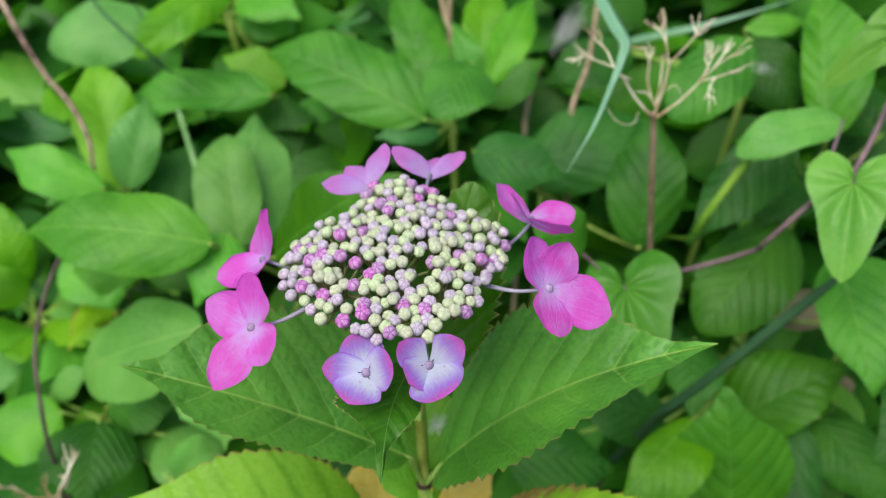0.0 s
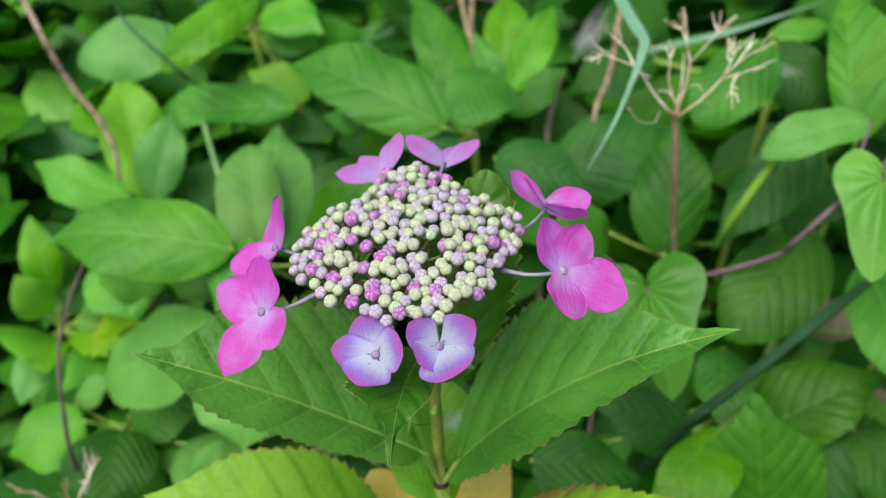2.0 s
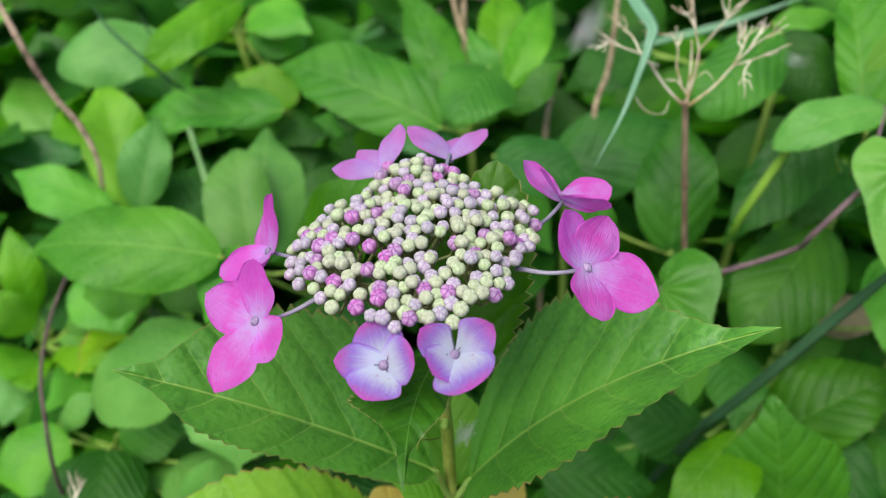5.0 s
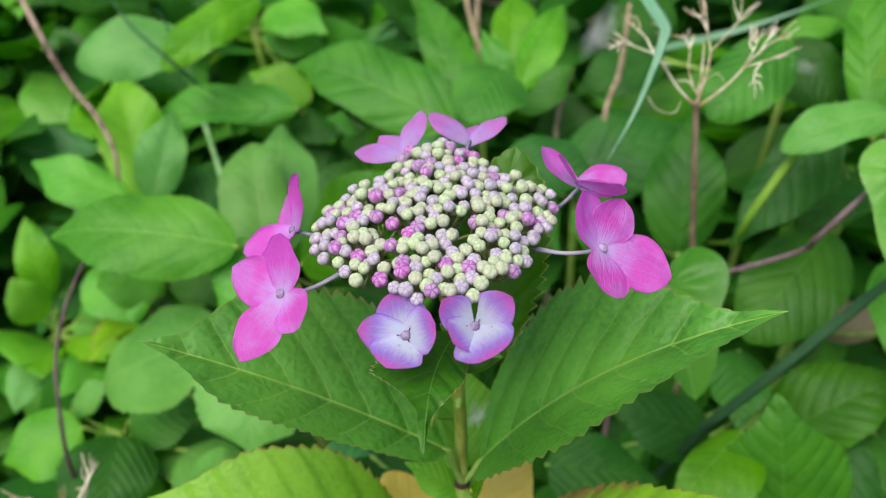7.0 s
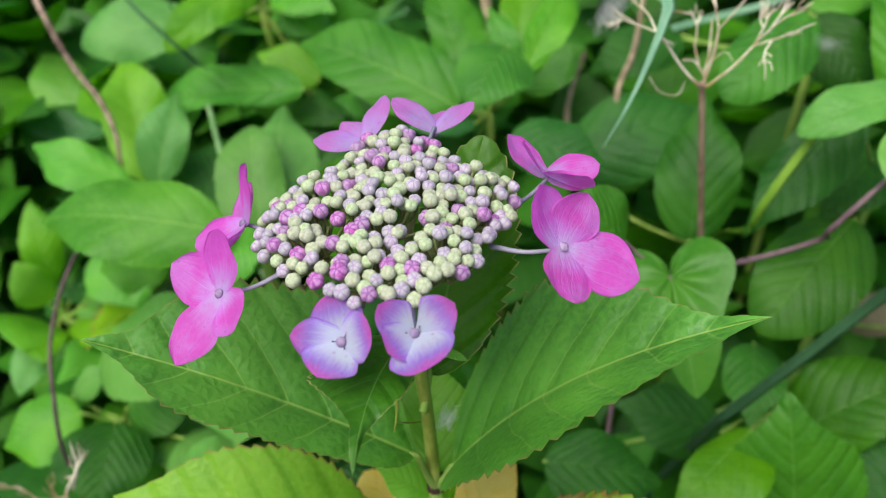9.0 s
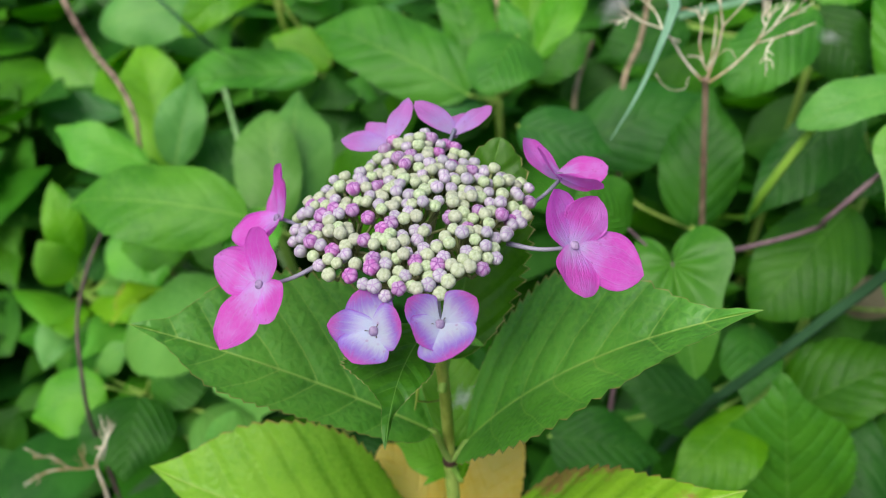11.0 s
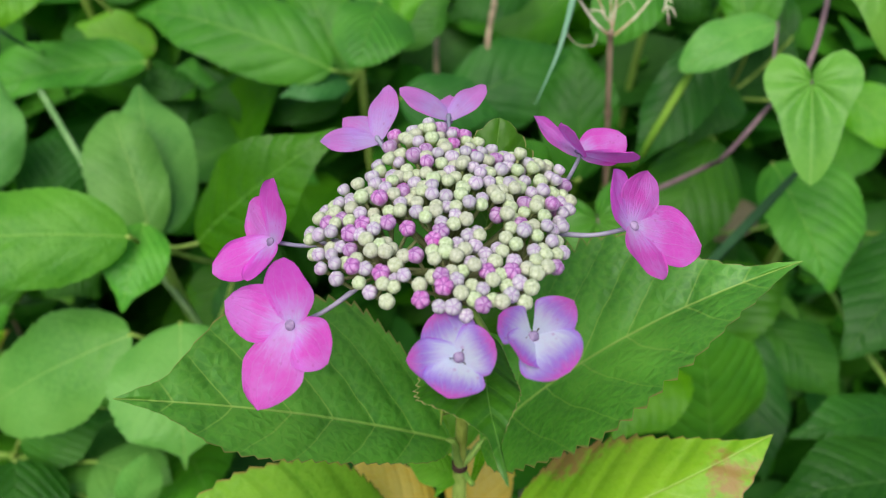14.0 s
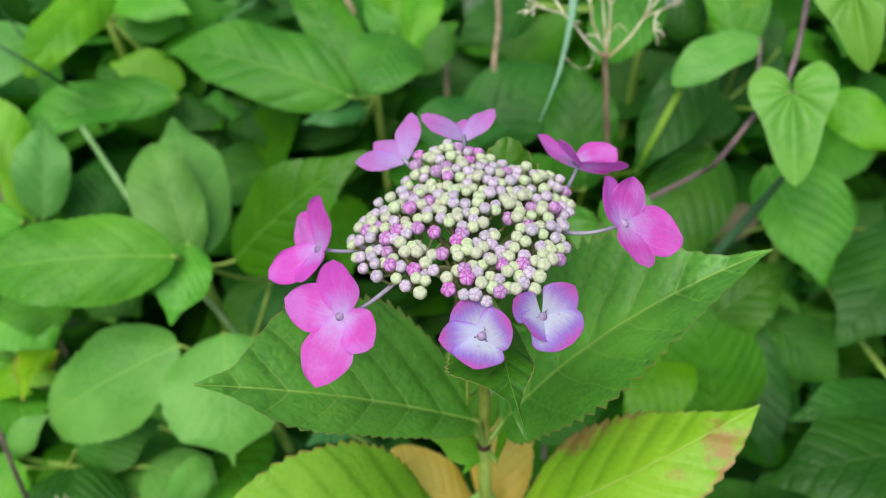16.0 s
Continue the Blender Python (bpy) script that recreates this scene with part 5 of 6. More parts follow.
leaf(shoot_k, PALE, (-0.1469, 0.3744, 0.4892), (-0.2368, 0.3796, 0.4458), 0.0319, 0.0316, (-0.3920, -0.5369, 0.7471), stalk=(-0.1171, 0.3916, 0.4524), fold=0.12, arch=0.08, kind="round")
leaf(shoot_k, PALE, (-0.1211, 0.3726, 0.4938), (-0.1255, 0.3098, 0.4503), 0.0314, 0.0361, (0.0763, -0.5715, 0.8171), stalk=(-0.1171, 0.3916, 0.4524), fold=0.15, arch=0.1, kind="tail")
leaf(shoot_k, DARK_SHADED, (-0.0927, 0.4401, 0.4736), (-0.0713, 0.4075, 0.4355), 0.0266, 0.0301, (0.1083, -0.7248, 0.6804), stalk=(-0.1171, 0.3916, 0.4524), fold=0.2, arch=0.08)
leaf(shoot_k, TEAL, (-0.0510, 0.3279, 0.4528), (-0.0826, 0.2972, 0.4708), 0.0112, 0.0085, (0.5273, -0.0460, 0.8485), stalk=(-0.1171, 0.3916, 0.4524), fold=0.2, arch=0.08)
leaf(shoot_k, DARK_SHADED, (-0.0314, 0.2986, 0.4357), (-0.0838, 0.2867, 0.4392), 0.0250, 0.0199, (0.1451, -0.3659, 0.9193), stalk=(-0.1171, 0.3916, 0.4524), fold=0.2, arch=0.08)
shoot_l = shoot('hydrangea shoot with dark lower leaves', (-0.2501, 0.4116, 0.3730))
leaf(shoot_l, DARK_SHADED, (-0.2305, 0.3751, 0.4083), (-0.2263, 0.3229, 0.3846), 0.0277, 0.0336, (0.2550, -0.3832, 0.8878), stalk=(-0.2501, 0.4116, 0.3730), fold=0.2, arch=0.08)
leaf(shoot_l, PALE, (-0.1656, 0.3309, 0.3964), (-0.1511, 0.3415, 0.4300), 0.0118, 0.0121, (0.0709, -0.9596, 0.2721), stalk=(-0.2501, 0.4116, 0.3730), fold=0.1, arch=0.04, kind="round")
leaf(shoot_l, PALE, (-0.1905, 0.3768, 0.3929), (-0.1426, 0.3462, 0.3833), 0.0205, 0.0269, (0.0016, -0.2959, 0.9552), stalk=(-0.2501, 0.4116, 0.3730), fold=0.2, arch=0.08)
leaf(shoot_l, BRIGHT, (-0.2695, 0.3996, 0.3911), (-0.3197, 0.3793, 0.3788), 0.0281, 0.0241, (0.0161, -0.5446, 0.8385), stalk=(-0.2501, 0.4116, 0.3730), fold=0.2, arch=0.08)
leaf(shoot_l, MID, (-0.2375, 0.4019, 0.3944), (-0.1783, 0.3991, 0.4081), 0.0187, 0.0260, (-0.2212, -0.4624, 0.8586), stalk=(-0.2501, 0.4116, 0.3730), fold=0.2, arch=0.08)
leaf(shoot_l, PALE, (-0.2874, 0.4209, 0.3868), (-0.2519, 0.4250, 0.4108), 0.0104, 0.0119, (-0.3613, -0.6693, 0.6492), stalk=(-0.2501, 0.4116, 0.3730), fold=0.2, arch=0.08)
shoot_m = shoot('young weed shoot with narrow yellow-green leaves', (-0.3308, 0.5002, 0.3970), r=0.002)
leaf(shoot_m, BRIGHT, (-0.3324, 0.5049, 0.4220), (-0.3471, 0.5341, 0.4830), 0.0161, 0.0155, (0.4684, -0.7486, 0.4694), stalk=(-0.3308, 0.5002, 0.3970), fold=0.25, arch=0.08, kind="long", nu=24, nv=3)
leaf(shoot_m, MID, (-0.3262, 0.5012, 0.4164), (-0.3435, 0.5527, 0.4391), 0.0149, 0.0142, (0.2829, -0.3064, 0.9089), stalk=(-0.3308, 0.5002, 0.3970), fold=0.25, arch=0.08, kind="long", nu=24, nv=3)
leaf(shoot_m, LIME, (-0.3347, 0.4980, 0.4117), (-0.3444, 0.4905, 0.4542), 0.0199, 0.0158, (0.7818, -0.6197, 0.0697), stalk=(-0.3308, 0.5002, 0.3970), fold=0.25, arch=0.08, kind="long", nu=24, nv=3)
leaf(shoot_m, LIME, (-0.3155, 0.4892, 0.3987), (-0.2716, 0.4569, 0.4045), 0.0098, 0.0175, (-0.2652, -0.1914, 0.9450), stalk=(-0.3308, 0.5002, 0.3970), fold=0.25, arch=0.08, kind="long", nu=24, nv=3)
leaf(shoot_m, BRIGHT, (-0.3324, 0.4886, 0.3977), (-0.3247, 0.4394, 0.4142), 0.0166, 0.0412, (0.4048, 0.3470, 0.8460), stalk=(-0.3308, 0.5002, 0.3970), fold=0.25, arch=0.08, kind="long", nu=24, nv=3)
leaf(shoot_m, PALE, (-0.3335, 0.4836, 0.3903), (-0.3402, 0.4354, 0.3725), 0.0120, 0.0176, (0.3897, -0.3654, 0.8453), stalk=(-0.3308, 0.5002, 0.3970), fold=0.25, arch=0.08, kind="long", nu=24, nv=3)
leaf(shoot_m, DARK_SHADED, (-0.3189, 0.4980, 0.4117), (-0.3129, 0.5395, 0.4196), 0.0164, 0.0175, (0.4223, -0.2279, 0.8774), stalk=(-0.3308, 0.5002, 0.3970), fold=0.25, arch=0.08, kind="long", nu=24, nv=3)
leaf(shoot_m, MID, (-0.3077, 0.4974, 0.4108), (-0.2658, 0.5369, 0.4157), 0.0157, 0.0206, (0.3869, -0.5062, 0.7708), stalk=(-0.3308, 0.5002, 0.3970), fold=0.25, arch=0.08, kind="long", nu=24, nv=3)
leaf(shoot_m, BRIGHT, (-0.3144, 0.4936, 0.4052), (-0.2851, 0.5053, 0.4046), 0.0109, 0.0156, (0.2486, -0.5851, 0.7719), stalk=(-0.3308, 0.5002, 0.3970), fold=0.25, arch=0.08, kind="long", nu=24, nv=3)
leaf(shoot_m, BRIGHT, (-0.3279, 0.4873, 0.3959), (-0.3081, 0.4348, 0.4074), 0.0119, 0.0279, (0.1469, 0.2634, 0.9534), stalk=(-0.3308, 0.5002, 0.3970), fold=0.25, arch=0.08, kind="long", nu=24, nv=3)
leaf(shoot_m, LIME, (-0.3088, 0.4899, 0.3996), (-0.2459, 0.4593, 0.4080), 0.0073, 0.0122, (-0.2880, -0.3476, 0.8923), stalk=(-0.3308, 0.5002, 0.3970), fold=0.25, arch=0.08, kind="long", nu=24, nv=3)
shoot_n = shoot('hydrangea shoot deep in the hedge with yellowing leaves', (-0.2891, 0.5227, 0.3775))
leaf(shoot_n, BRIGHT, (-0.2773, 0.4919, 0.3733), (-0.2906, 0.4169, 0.4046), 0.0167, 0.0236, (0.4833, 0.2624, 0.8352), stalk=(-0.2891, 0.5227, 0.3775), fold=0.2, arch=0.08)
leaf(shoot_n, BRIGHT, (-0.2432, 0.4578, 0.3366), (-0.2670, 0.3933, 0.3792), 0.0208, 0.0187, (0.6277, 0.2536, 0.7360), stalk=(-0.2891, 0.5227, 0.3775), fold=0.2, arch=0.08)
leaf(shoot_n, PALE, (-0.2341, 0.4582, 0.3397), (-0.1766, 0.3563, 0.3883), 0.0236, 0.0456, (-0.2910, 0.2728, 0.9170), stalk=(-0.2891, 0.5227, 0.3775), fold=0.2, arch=0.08)
leaf(shoot_n, BRIGHT, (-0.2879, 0.5437, 0.4403), (-0.2625, 0.4864, 0.4040), 0.0238, 0.0330, (0.1914, -0.4636, 0.8651), stalk=(-0.2891, 0.5227, 0.3775), fold=0.2, arch=0.08)
leaf(shoot_n, DARK_SHADED, (-0.2233, 0.5359, 0.4477), (-0.1968, 0.5061, 0.4148), 0.0199, 0.0271, (0.2273, -0.6234, 0.7481), stalk=(-0.2891, 0.5227, 0.3775), fold=0.2, arch=0.08)
leaf(shoot_n, MID, (-0.2437, 0.5278, 0.4312), (-0.3009, 0.5157, 0.4330), 0.0262, 0.0254, (0.1413, -0.5424, 0.8282), stalk=(-0.2891, 0.5227, 0.3775), fold=0.2, arch=0.08)
leaf(shoot_n, MID, (-0.2689, 0.4614, 0.3344), (-0.2119, 0.3626, 0.3871), 0.0230, 0.0497, (-0.2820, 0.3197, 0.9046), stalk=(-0.2891, 0.5227, 0.3775), fold=0.2, arch=0.08)
leaf(shoot_n, LEAF_YELLOW, (-0.2637, 0.5068, 0.3972), (-0.2561, 0.4121, 0.4418), 0.0078, 0.0170, (0.2610, 0.4289, 0.8649), stalk=(-0.2891, 0.5227, 0.3775), fold=0.2, arch=0.08)
leaf(shoot_n, MID, (-0.1524, 0.4333, 0.3287), (-0.1228, 0.3283, 0.3994), 0.0309, 0.0578, (-0.2086, 0.5050, 0.8375), stalk=(-0.2891, 0.5227, 0.3775), fold=0.2, arch=0.08)


# ---- climbing vine ----
vine = thing('climbing_vine', 'thin purple climbing vine with heart-shaped pale green leaves', 'vine', (0.0878, 0.3908, 0.0000))
attach('vine_stem', tube_mesh('vine_stem', [(0.0878, 0.3908, -0.0100), (0.0826, 0.3673, 0.5041), (0.1020, 0.3576, 0.5343), (0.1462, 0.3868, 0.5240), (0.1852, 0.3930, 0.5333), (0.1808, 0.3693, 0.5559), (0.2028, 0.3718, 0.5825), (0.2207, 0.3746, 0.5997), (0.2565, 0.4210, 0.6467)], [0.0015] * 9, 7), VINE_STEM, vine)
leaf(vine, HEART, (0.2122, 0.3580, 0.6005), (0.2019, 0.3246, 0.5610), 0.0202, 0.0197, (-0.4775, -0.6051, 0.6371), stalk=(0.2207, 0.3746, 0.5997), fold=0.1, arch=0.06, heart=True, stalk_mat=VINE_STEM, stalk_r=0.0008)
leaf(vine, PALE, (0.2351, 0.4280, 0.6030), (0.1742, 0.4214, 0.5842), 0.0139, 0.0167, (-0.2079, -0.4900, 0.8466), stalk=(0.2028, 0.3718, 0.5825), fold=0.2, arch=0.1, kind="round", teeth=0, quilt=0.0, stalk_mat=VINE_STEM, stalk_r=0.0008)
leaf(vine, HEART_DARK, (0.0997, 0.3490, 0.5395), (0.1092, 0.3048, 0.5008), 0.0264, 0.0177, (-0.1594, -0.6696, 0.7254), stalk=(0.1020, 0.3576, 0.5343), fold=0.12, arch=0.08, heart=True, stalk_mat=VINE_STEM, stalk_r=0.0008)
leaf(vine, MID, (0.0777, 0.3608, 0.5531), (0.0502, 0.3613, 0.5768), 0.0135, 0.0188, (0.3808, -0.8037, 0.4573), stalk=(0.1020, 0.3576, 0.5343), fold=0.15, arch=0.08, kind="round", teeth=0, quilt=0.0, stalk_mat=VINE_STEM, stalk_r=0.0008)
leaf(vine, HEART, (0.2506, 0.4228, 0.6578), (0.2156, 0.4257, 0.6264), 0.0150, 0.0157, (-0.5542, -0.6169, 0.5588), stalk=(0.2565, 0.4210, 0.6467), fold=0.15, arch=0.1, heart=True, stalk_mat=VINE_STEM, stalk_r=0.0008)
leaf(vine, HEART, (0.2480, 0.3737, 0.6485), (0.2491, 0.3465, 0.6121), 0.0160, 0.0173, (-0.5165, -0.6938, 0.5018), stalk=(0.2565, 0.4210, 0.6467), fold=0.15, arch=0.1, heart=True, stalk_mat=VINE_STEM, stalk_r=0.0008)


# ---- dry stalk and twigs ----
dry_stalk = thing('dry_flower_stalk', 'dead straw-coloured flower stalk with a bare branched head', 'dead stalk', (0.1455, 0.5381, 0.0000))
attach('stem', tube_mesh('stem', [(0.1455, 0.5381, -0.0100), (0.1370, 0.4080, 0.4563), (0.1255, 0.3981, 0.5319), (0.1192, 0.3927, 0.5734), (0.1186, 0.3922, 0.5772), (0.1180, 0.3917, 0.5810), (0.1117, 0.3863, 0.6225), (0.1111, 0.3858, 0.6263)], [0.0024, 0.0020, 0.0018, 0.0017, 0.0022, 0.0017, 0.0016, 0.0021], 8), DRY_BROWN, dry_stalk)
attach('twig', tube_mesh('twig', [(0.1093, 0.3851, 0.6252), (0.1010, 0.3876, 0.6336), (0.0924, 0.3896, 0.6453), (0.0881, 0.3899, 0.6498)], [0.00070, 0.00063, 0.00056, 0.00049], 7), DRY, dry_stalk)
attach('twig', tube_mesh('twig', [(0.0881, 0.3899, 0.6498), (0.0799, 0.3892, 0.6531), (0.0717, 0.3886, 0.6564)], [0.00047, 0.00040, 0.00033], 7), DRY, dry_stalk)
sprigs(dry_stalk, (0.0717, 0.3886, 0.6564), (0.0799, 0.3892, 0.6531))
attach('twig', tube_mesh('twig', [(0.0717, 0.3886, 0.6564), (0.0646, 0.3856, 0.6537)], [0.00047, 0.00033], 7), DRY, dry_stalk)
sprigs(dry_stalk, (0.0646, 0.3856, 0.6537), (0.0717, 0.3886, 0.6564))
attach('twig', tube_mesh('twig', [(0.0881, 0.3899, 0.6498), (0.0845, 0.3983, 0.6563), (0.0787, 0.4029, 0.6604)], [0.00047, 0.00040, 0.00033], 7), DRY, dry_stalk)
sprigs(dry_stalk, (0.0787, 0.4029, 0.6604), (0.0845, 0.3983, 0.6563))
attach('twig', tube_mesh('twig', [(0.0881, 0.3890, 0.6484), (0.0893, 0.3864, 0.6478), (0.0912, 0.3877, 0.6460)], [0.00047, 0.00040, 0.00033], 7), DRY, dry_stalk)
sprigs(dry_stalk, (0.0912, 0.3877, 0.6460), (0.0893, 0.3864, 0.6478))
attach('twig', tube_mesh('twig', [(0.1118, 0.3902, 0.6296), (0.1084, 0.3948, 0.6336), (0.1032, 0.3969, 0.6336)], [0.00047, 0.00040, 0.00033], 7), DRY, dry_stalk)
attach('twig', tube_mesh('twig', [(0.1102, 0.3933, 0.6330), (0.1093, 0.4016, 0.6390), (0.1110, 0.4087, 0.6449), (0.1096, 0.4144, 0.6506)], [0.00047, 0.00042, 0.00037, 0.00033], 7), DRY, dry_stalk)
sprigs(dry_stalk, (0.1096, 0.4144, 0.6506), (0.1110, 0.4087, 0.6449))
attach('twig', tube_mesh('twig', [(0.1096, 0.4144, 0.6506), (0.1038, 0.4158, 0.6513), (0.0985, 0.4171, 0.6519)], [0.00047, 0.00040, 0.00033], 7), DRY, dry_stalk)
sprigs(dry_stalk, (0.0985, 0.4171, 0.6519), (0.1038, 0.4158, 0.6513))
attach('twig', tube_mesh('twig', [(0.1117, 0.3857, 0.6260), (0.1174, 0.3964, 0.6377), (0.1199, 0.4029, 0.6465)], [0.00070, 0.00059, 0.00049], 7), DRY, dry_stalk)
attach('twig', tube_mesh('twig', [(0.1199, 0.4029, 0.6465), (0.1189, 0.4104, 0.6552), (0.1184, 0.4200, 0.6673)], [0.00047, 0.00040, 0.00033], 7), DRY, dry_stalk)
sprigs(dry_stalk, (0.1184, 0.4200, 0.6673), (0.1189, 0.4104, 0.6552))
attach('twig', tube_mesh('twig', [(0.1189, 0.4104, 0.6552), (0.1170, 0.4164, 0.6594), (0.1158, 0.4183, 0.6606)], [0.00047, 0.00040, 0.00033], 7), DRY, dry_stalk)
sprigs(dry_stalk, (0.1158, 0.4183, 0.6606), (0.1170, 0.4164, 0.6594))
attach('twig', tube_mesh('twig', [(0.1199, 0.4029, 0.6465), (0.1287, 0.4015, 0.6592), (0.1357, 0.4008, 0.6694)], [0.00047, 0.00040, 0.00033], 7), DRY, dry_stalk)
sprigs(dry_stalk, (0.1357, 0.4008, 0.6694), (0.1287, 0.4015, 0.6592))
attach('twig', tube_mesh('twig', [(0.1308, 0.4012, 0.6625), (0.1302, 0.4023, 0.6663)], [0.00047, 0.00033], 7), DRY, dry_stalk)
sprigs(dry_stalk, (0.1302, 0.4023, 0.6663), (0.1308, 0.4012, 0.6625))
attach('twig', tube_mesh('twig', [(0.1122, 0.3837, 0.6246), (0.1236, 0.3840, 0.6343), (0.1321, 0.3855, 0.6440)], [0.00070, 0.00059, 0.00049], 7), DRY, dry_stalk)
attach('twig', tube_mesh('twig', [(0.1321, 0.3855, 0.6440), (0.1358, 0.3878, 0.6516), (0.1379, 0.3901, 0.6572)], [0.00047, 0.00040, 0.00033], 7), DRY, dry_stalk)
sprigs(dry_stalk, (0.1379, 0.3901, 0.6572), (0.1358, 0.3878, 0.6516))
attach('twig', tube_mesh('twig', [(0.1321, 0.3855, 0.6440), (0.1409, 0.3833, 0.6477), (0.1502, 0.3815, 0.6520)], [0.00047, 0.00040, 0.00033], 7), DRY, dry_stalk)
sprigs(dry_stalk, (0.1502, 0.3815, 0.6520), (0.1409, 0.3833, 0.6477))
attach('twig', tube_mesh('twig', [(0.1338, 0.3858, 0.6464), (0.1409, 0.3850, 0.6545), (0.1488, 0.3842, 0.6605)], [0.00047, 0.00040, 0.00033], 7), DRY, dry_stalk)
sprigs(dry_stalk, (0.1488, 0.3842, 0.6605), (0.1409, 0.3850, 0.6545))
attach('twig', tube_mesh('twig', [(0.1379, 0.3858, 0.6501), (0.1417, 0.3897, 0.6545), (0.1455, 0.3923, 0.6585)], [0.00047, 0.00040, 0.00033], 7), DRY, dry_stalk)
sprigs(dry_stalk, (0.1455, 0.3923, 0.6585), (0.1417, 0.3897, 0.6545))
attach('twig', tube_mesh('twig', [(0.1358, 0.3878, 0.6516), (0.1349, 0.3912, 0.6534), (0.1346, 0.3923, 0.6552)], [0.00047, 0.00040, 0.00033], 7), DRY, dry_stalk)
sprigs(dry_stalk, (0.1346, 0.3923, 0.6552), (0.1349, 0.3912, 0.6534))
attach('twig', tube_mesh('twig', [(0.1392, 0.3837, 0.6466), (0.1368, 0.3826, 0.6428), (0.1361, 0.3810, 0.6383)], [0.00047, 0.00040, 0.00033], 7), DRY, dry_stalk)
sprigs(dry_stalk, (0.1361, 0.3810, 0.6383), (0.1368, 0.3826, 0.6428))
attach('twig', tube_mesh('twig', [(0.1166, 0.3942, 0.6341), (0.1203, 0.3941, 0.6377), (0.1226, 0.3934, 0.6383), (0.1253, 0.3901, 0.6346)], [0.00023, 0.00021, 0.00019, 0.00016], 7), DRY, dry_stalk)
attach('twig', tube_mesh('twig', [(0.0853, 0.3809, 0.6311), (0.0901, 0.3776, 0.6254), (0.0985, 0.3771, 0.6240), (0.1016, 0.3801, 0.6290)], [0.00023, 0.00021, 0.00019, 0.00016], 7), DRY, dry_stalk)
attach('twig', tube_mesh('twig', [(0.1114, 0.3875, 0.6291), (0.1154, 0.3978, 0.6343), (0.1182, 0.4107, 0.6479), (0.1175, 0.4114, 0.6491)], [0.00047, 0.00042, 0.00037, 0.00033], 7), DRY, dry_stalk)
creeper = thing('brown_creeper', 'thin dark reddish-brown stem rising through the hedge', 'stem', (-0.2478, 0.3429, 0.0000))
attach('stem', tube_mesh('stem', [(-0.2478, 0.3429, -0.0100), (-0.2478, 0.3429, 0.4142), (-0.2556, 0.3648, 0.4467), (-0.2603, 0.3846, 0.4671), (-0.2564, 0.4067, 0.4910), (-0.2495, 0.4313, 0.5095)], [0.0015, 0.0013, 0.0013, 0.0012, 0.0012, 0.0011], 7), CREEPER, creeper)
dead_shoot = thing('dead_shoot', 'bent dead stem with brown peeling bark', 'dead stalk', (-0.2893, 0.5764, 0.0000))
attach('stem', tube_mesh('stem', [(-0.2893, 0.5764, -0.0100), (-0.2692, 0.5401, 0.5098), (-0.2704, 0.5477, 0.5301), (-0.2857, 0.5669, 0.5495), (-0.3108, 0.5898, 0.5656), (-0.3347, 0.6156, 0.5861), (-0.3674, 0.6535, 0.6244)], [0.0020, 0.0016, 0.0018, 0.0023, 0.0022, 0.0025, 0.0022], 7), BARK, dead_shoot)
dry_twig = thing('dry_twig', 'small pale withered branching twig', 'dead stalk', (-0.2564, 0.3069, 0.0000))
attach('stem', tube_mesh('stem', [(-0.2564, 0.3069, -0.0100), (-0.2202, 0.2971, 0.4099), (-0.2225, 0.3010, 0.4255), (-0.2166, 0.3032, 0.4372), (-0.2102, 0.3115, 0.4491)], [0.0014, 0.0011, 0.0009, 0.0007, 0.0005], 7), DRY, dry_twig)
attach('twig', tube_mesh('twig', [(-0.2225, 0.3006, 0.4249), (-0.2341, 0.2958, 0.4285), (-0.2423, 0.2951, 0.4382), (-0.2496, 0.2911, 0.4424)], [0.00070, 0.00058, 0.00057, 0.00040], 7), DRY, dry_twig)
attach('twig', tube_mesh('twig', [(-0.2341, 0.2958, 0.4285), (-0.2469, 0.2939, 0.4277), (-0.2558, 0.2906, 0.4241)], [0.00070, 0.00065, 0.00040], 7), DRY, dry_twig)
attach('twig', tube_mesh('twig', [(-0.2166, 0.3035, 0.4378), (-0.2207, 0.3032, 0.4380)], [0.00070, 0.00040], 7), DRY, dry_twig)
attach('twig', tube_mesh('twig', [(-0.2262, 0.2984, 0.4258), (-0.2294, 0.3005, 0.4351)], [0.00070, 0.00040], 7), DRY, dry_twig)
attach('twig', tube_mesh('twig', [(-0.2192, 0.3030, 0.4281), (-0.2154, 0.3064, 0.4384), (-0.2150, 0.3094, 0.4466)], [0.00070, 0.00065, 0.00040], 7), DRY, dry_twig)
for end, before in (((-0.2102, 0.3115, 0.4491), (-0.2166, 0.3032, 0.4372)), ((-0.2496, 0.2911, 0.4424), (-0.2423, 0.2951, 0.4382)), ((-0.2558, 0.2906, 0.4241), (-0.2469, 0.2939, 0.4277)), ((-0.2294, 0.3005, 0.4351), (-0.2262, 0.2984, 0.4258)), ((-0.2150, 0.3094, 0.4466), (-0.2154, 0.3064, 0.4384)), ((-0.2423, 0.2951, 0.4382), (-0.2341, 0.2958, 0.4285))):
    sprigs(dry_twig, end, before)
withered_stalk = thing('withered_stalk', 'bare brown dead stem between the leaves', 'dead stalk', (-0.0080, 0.8233, 0.0000))
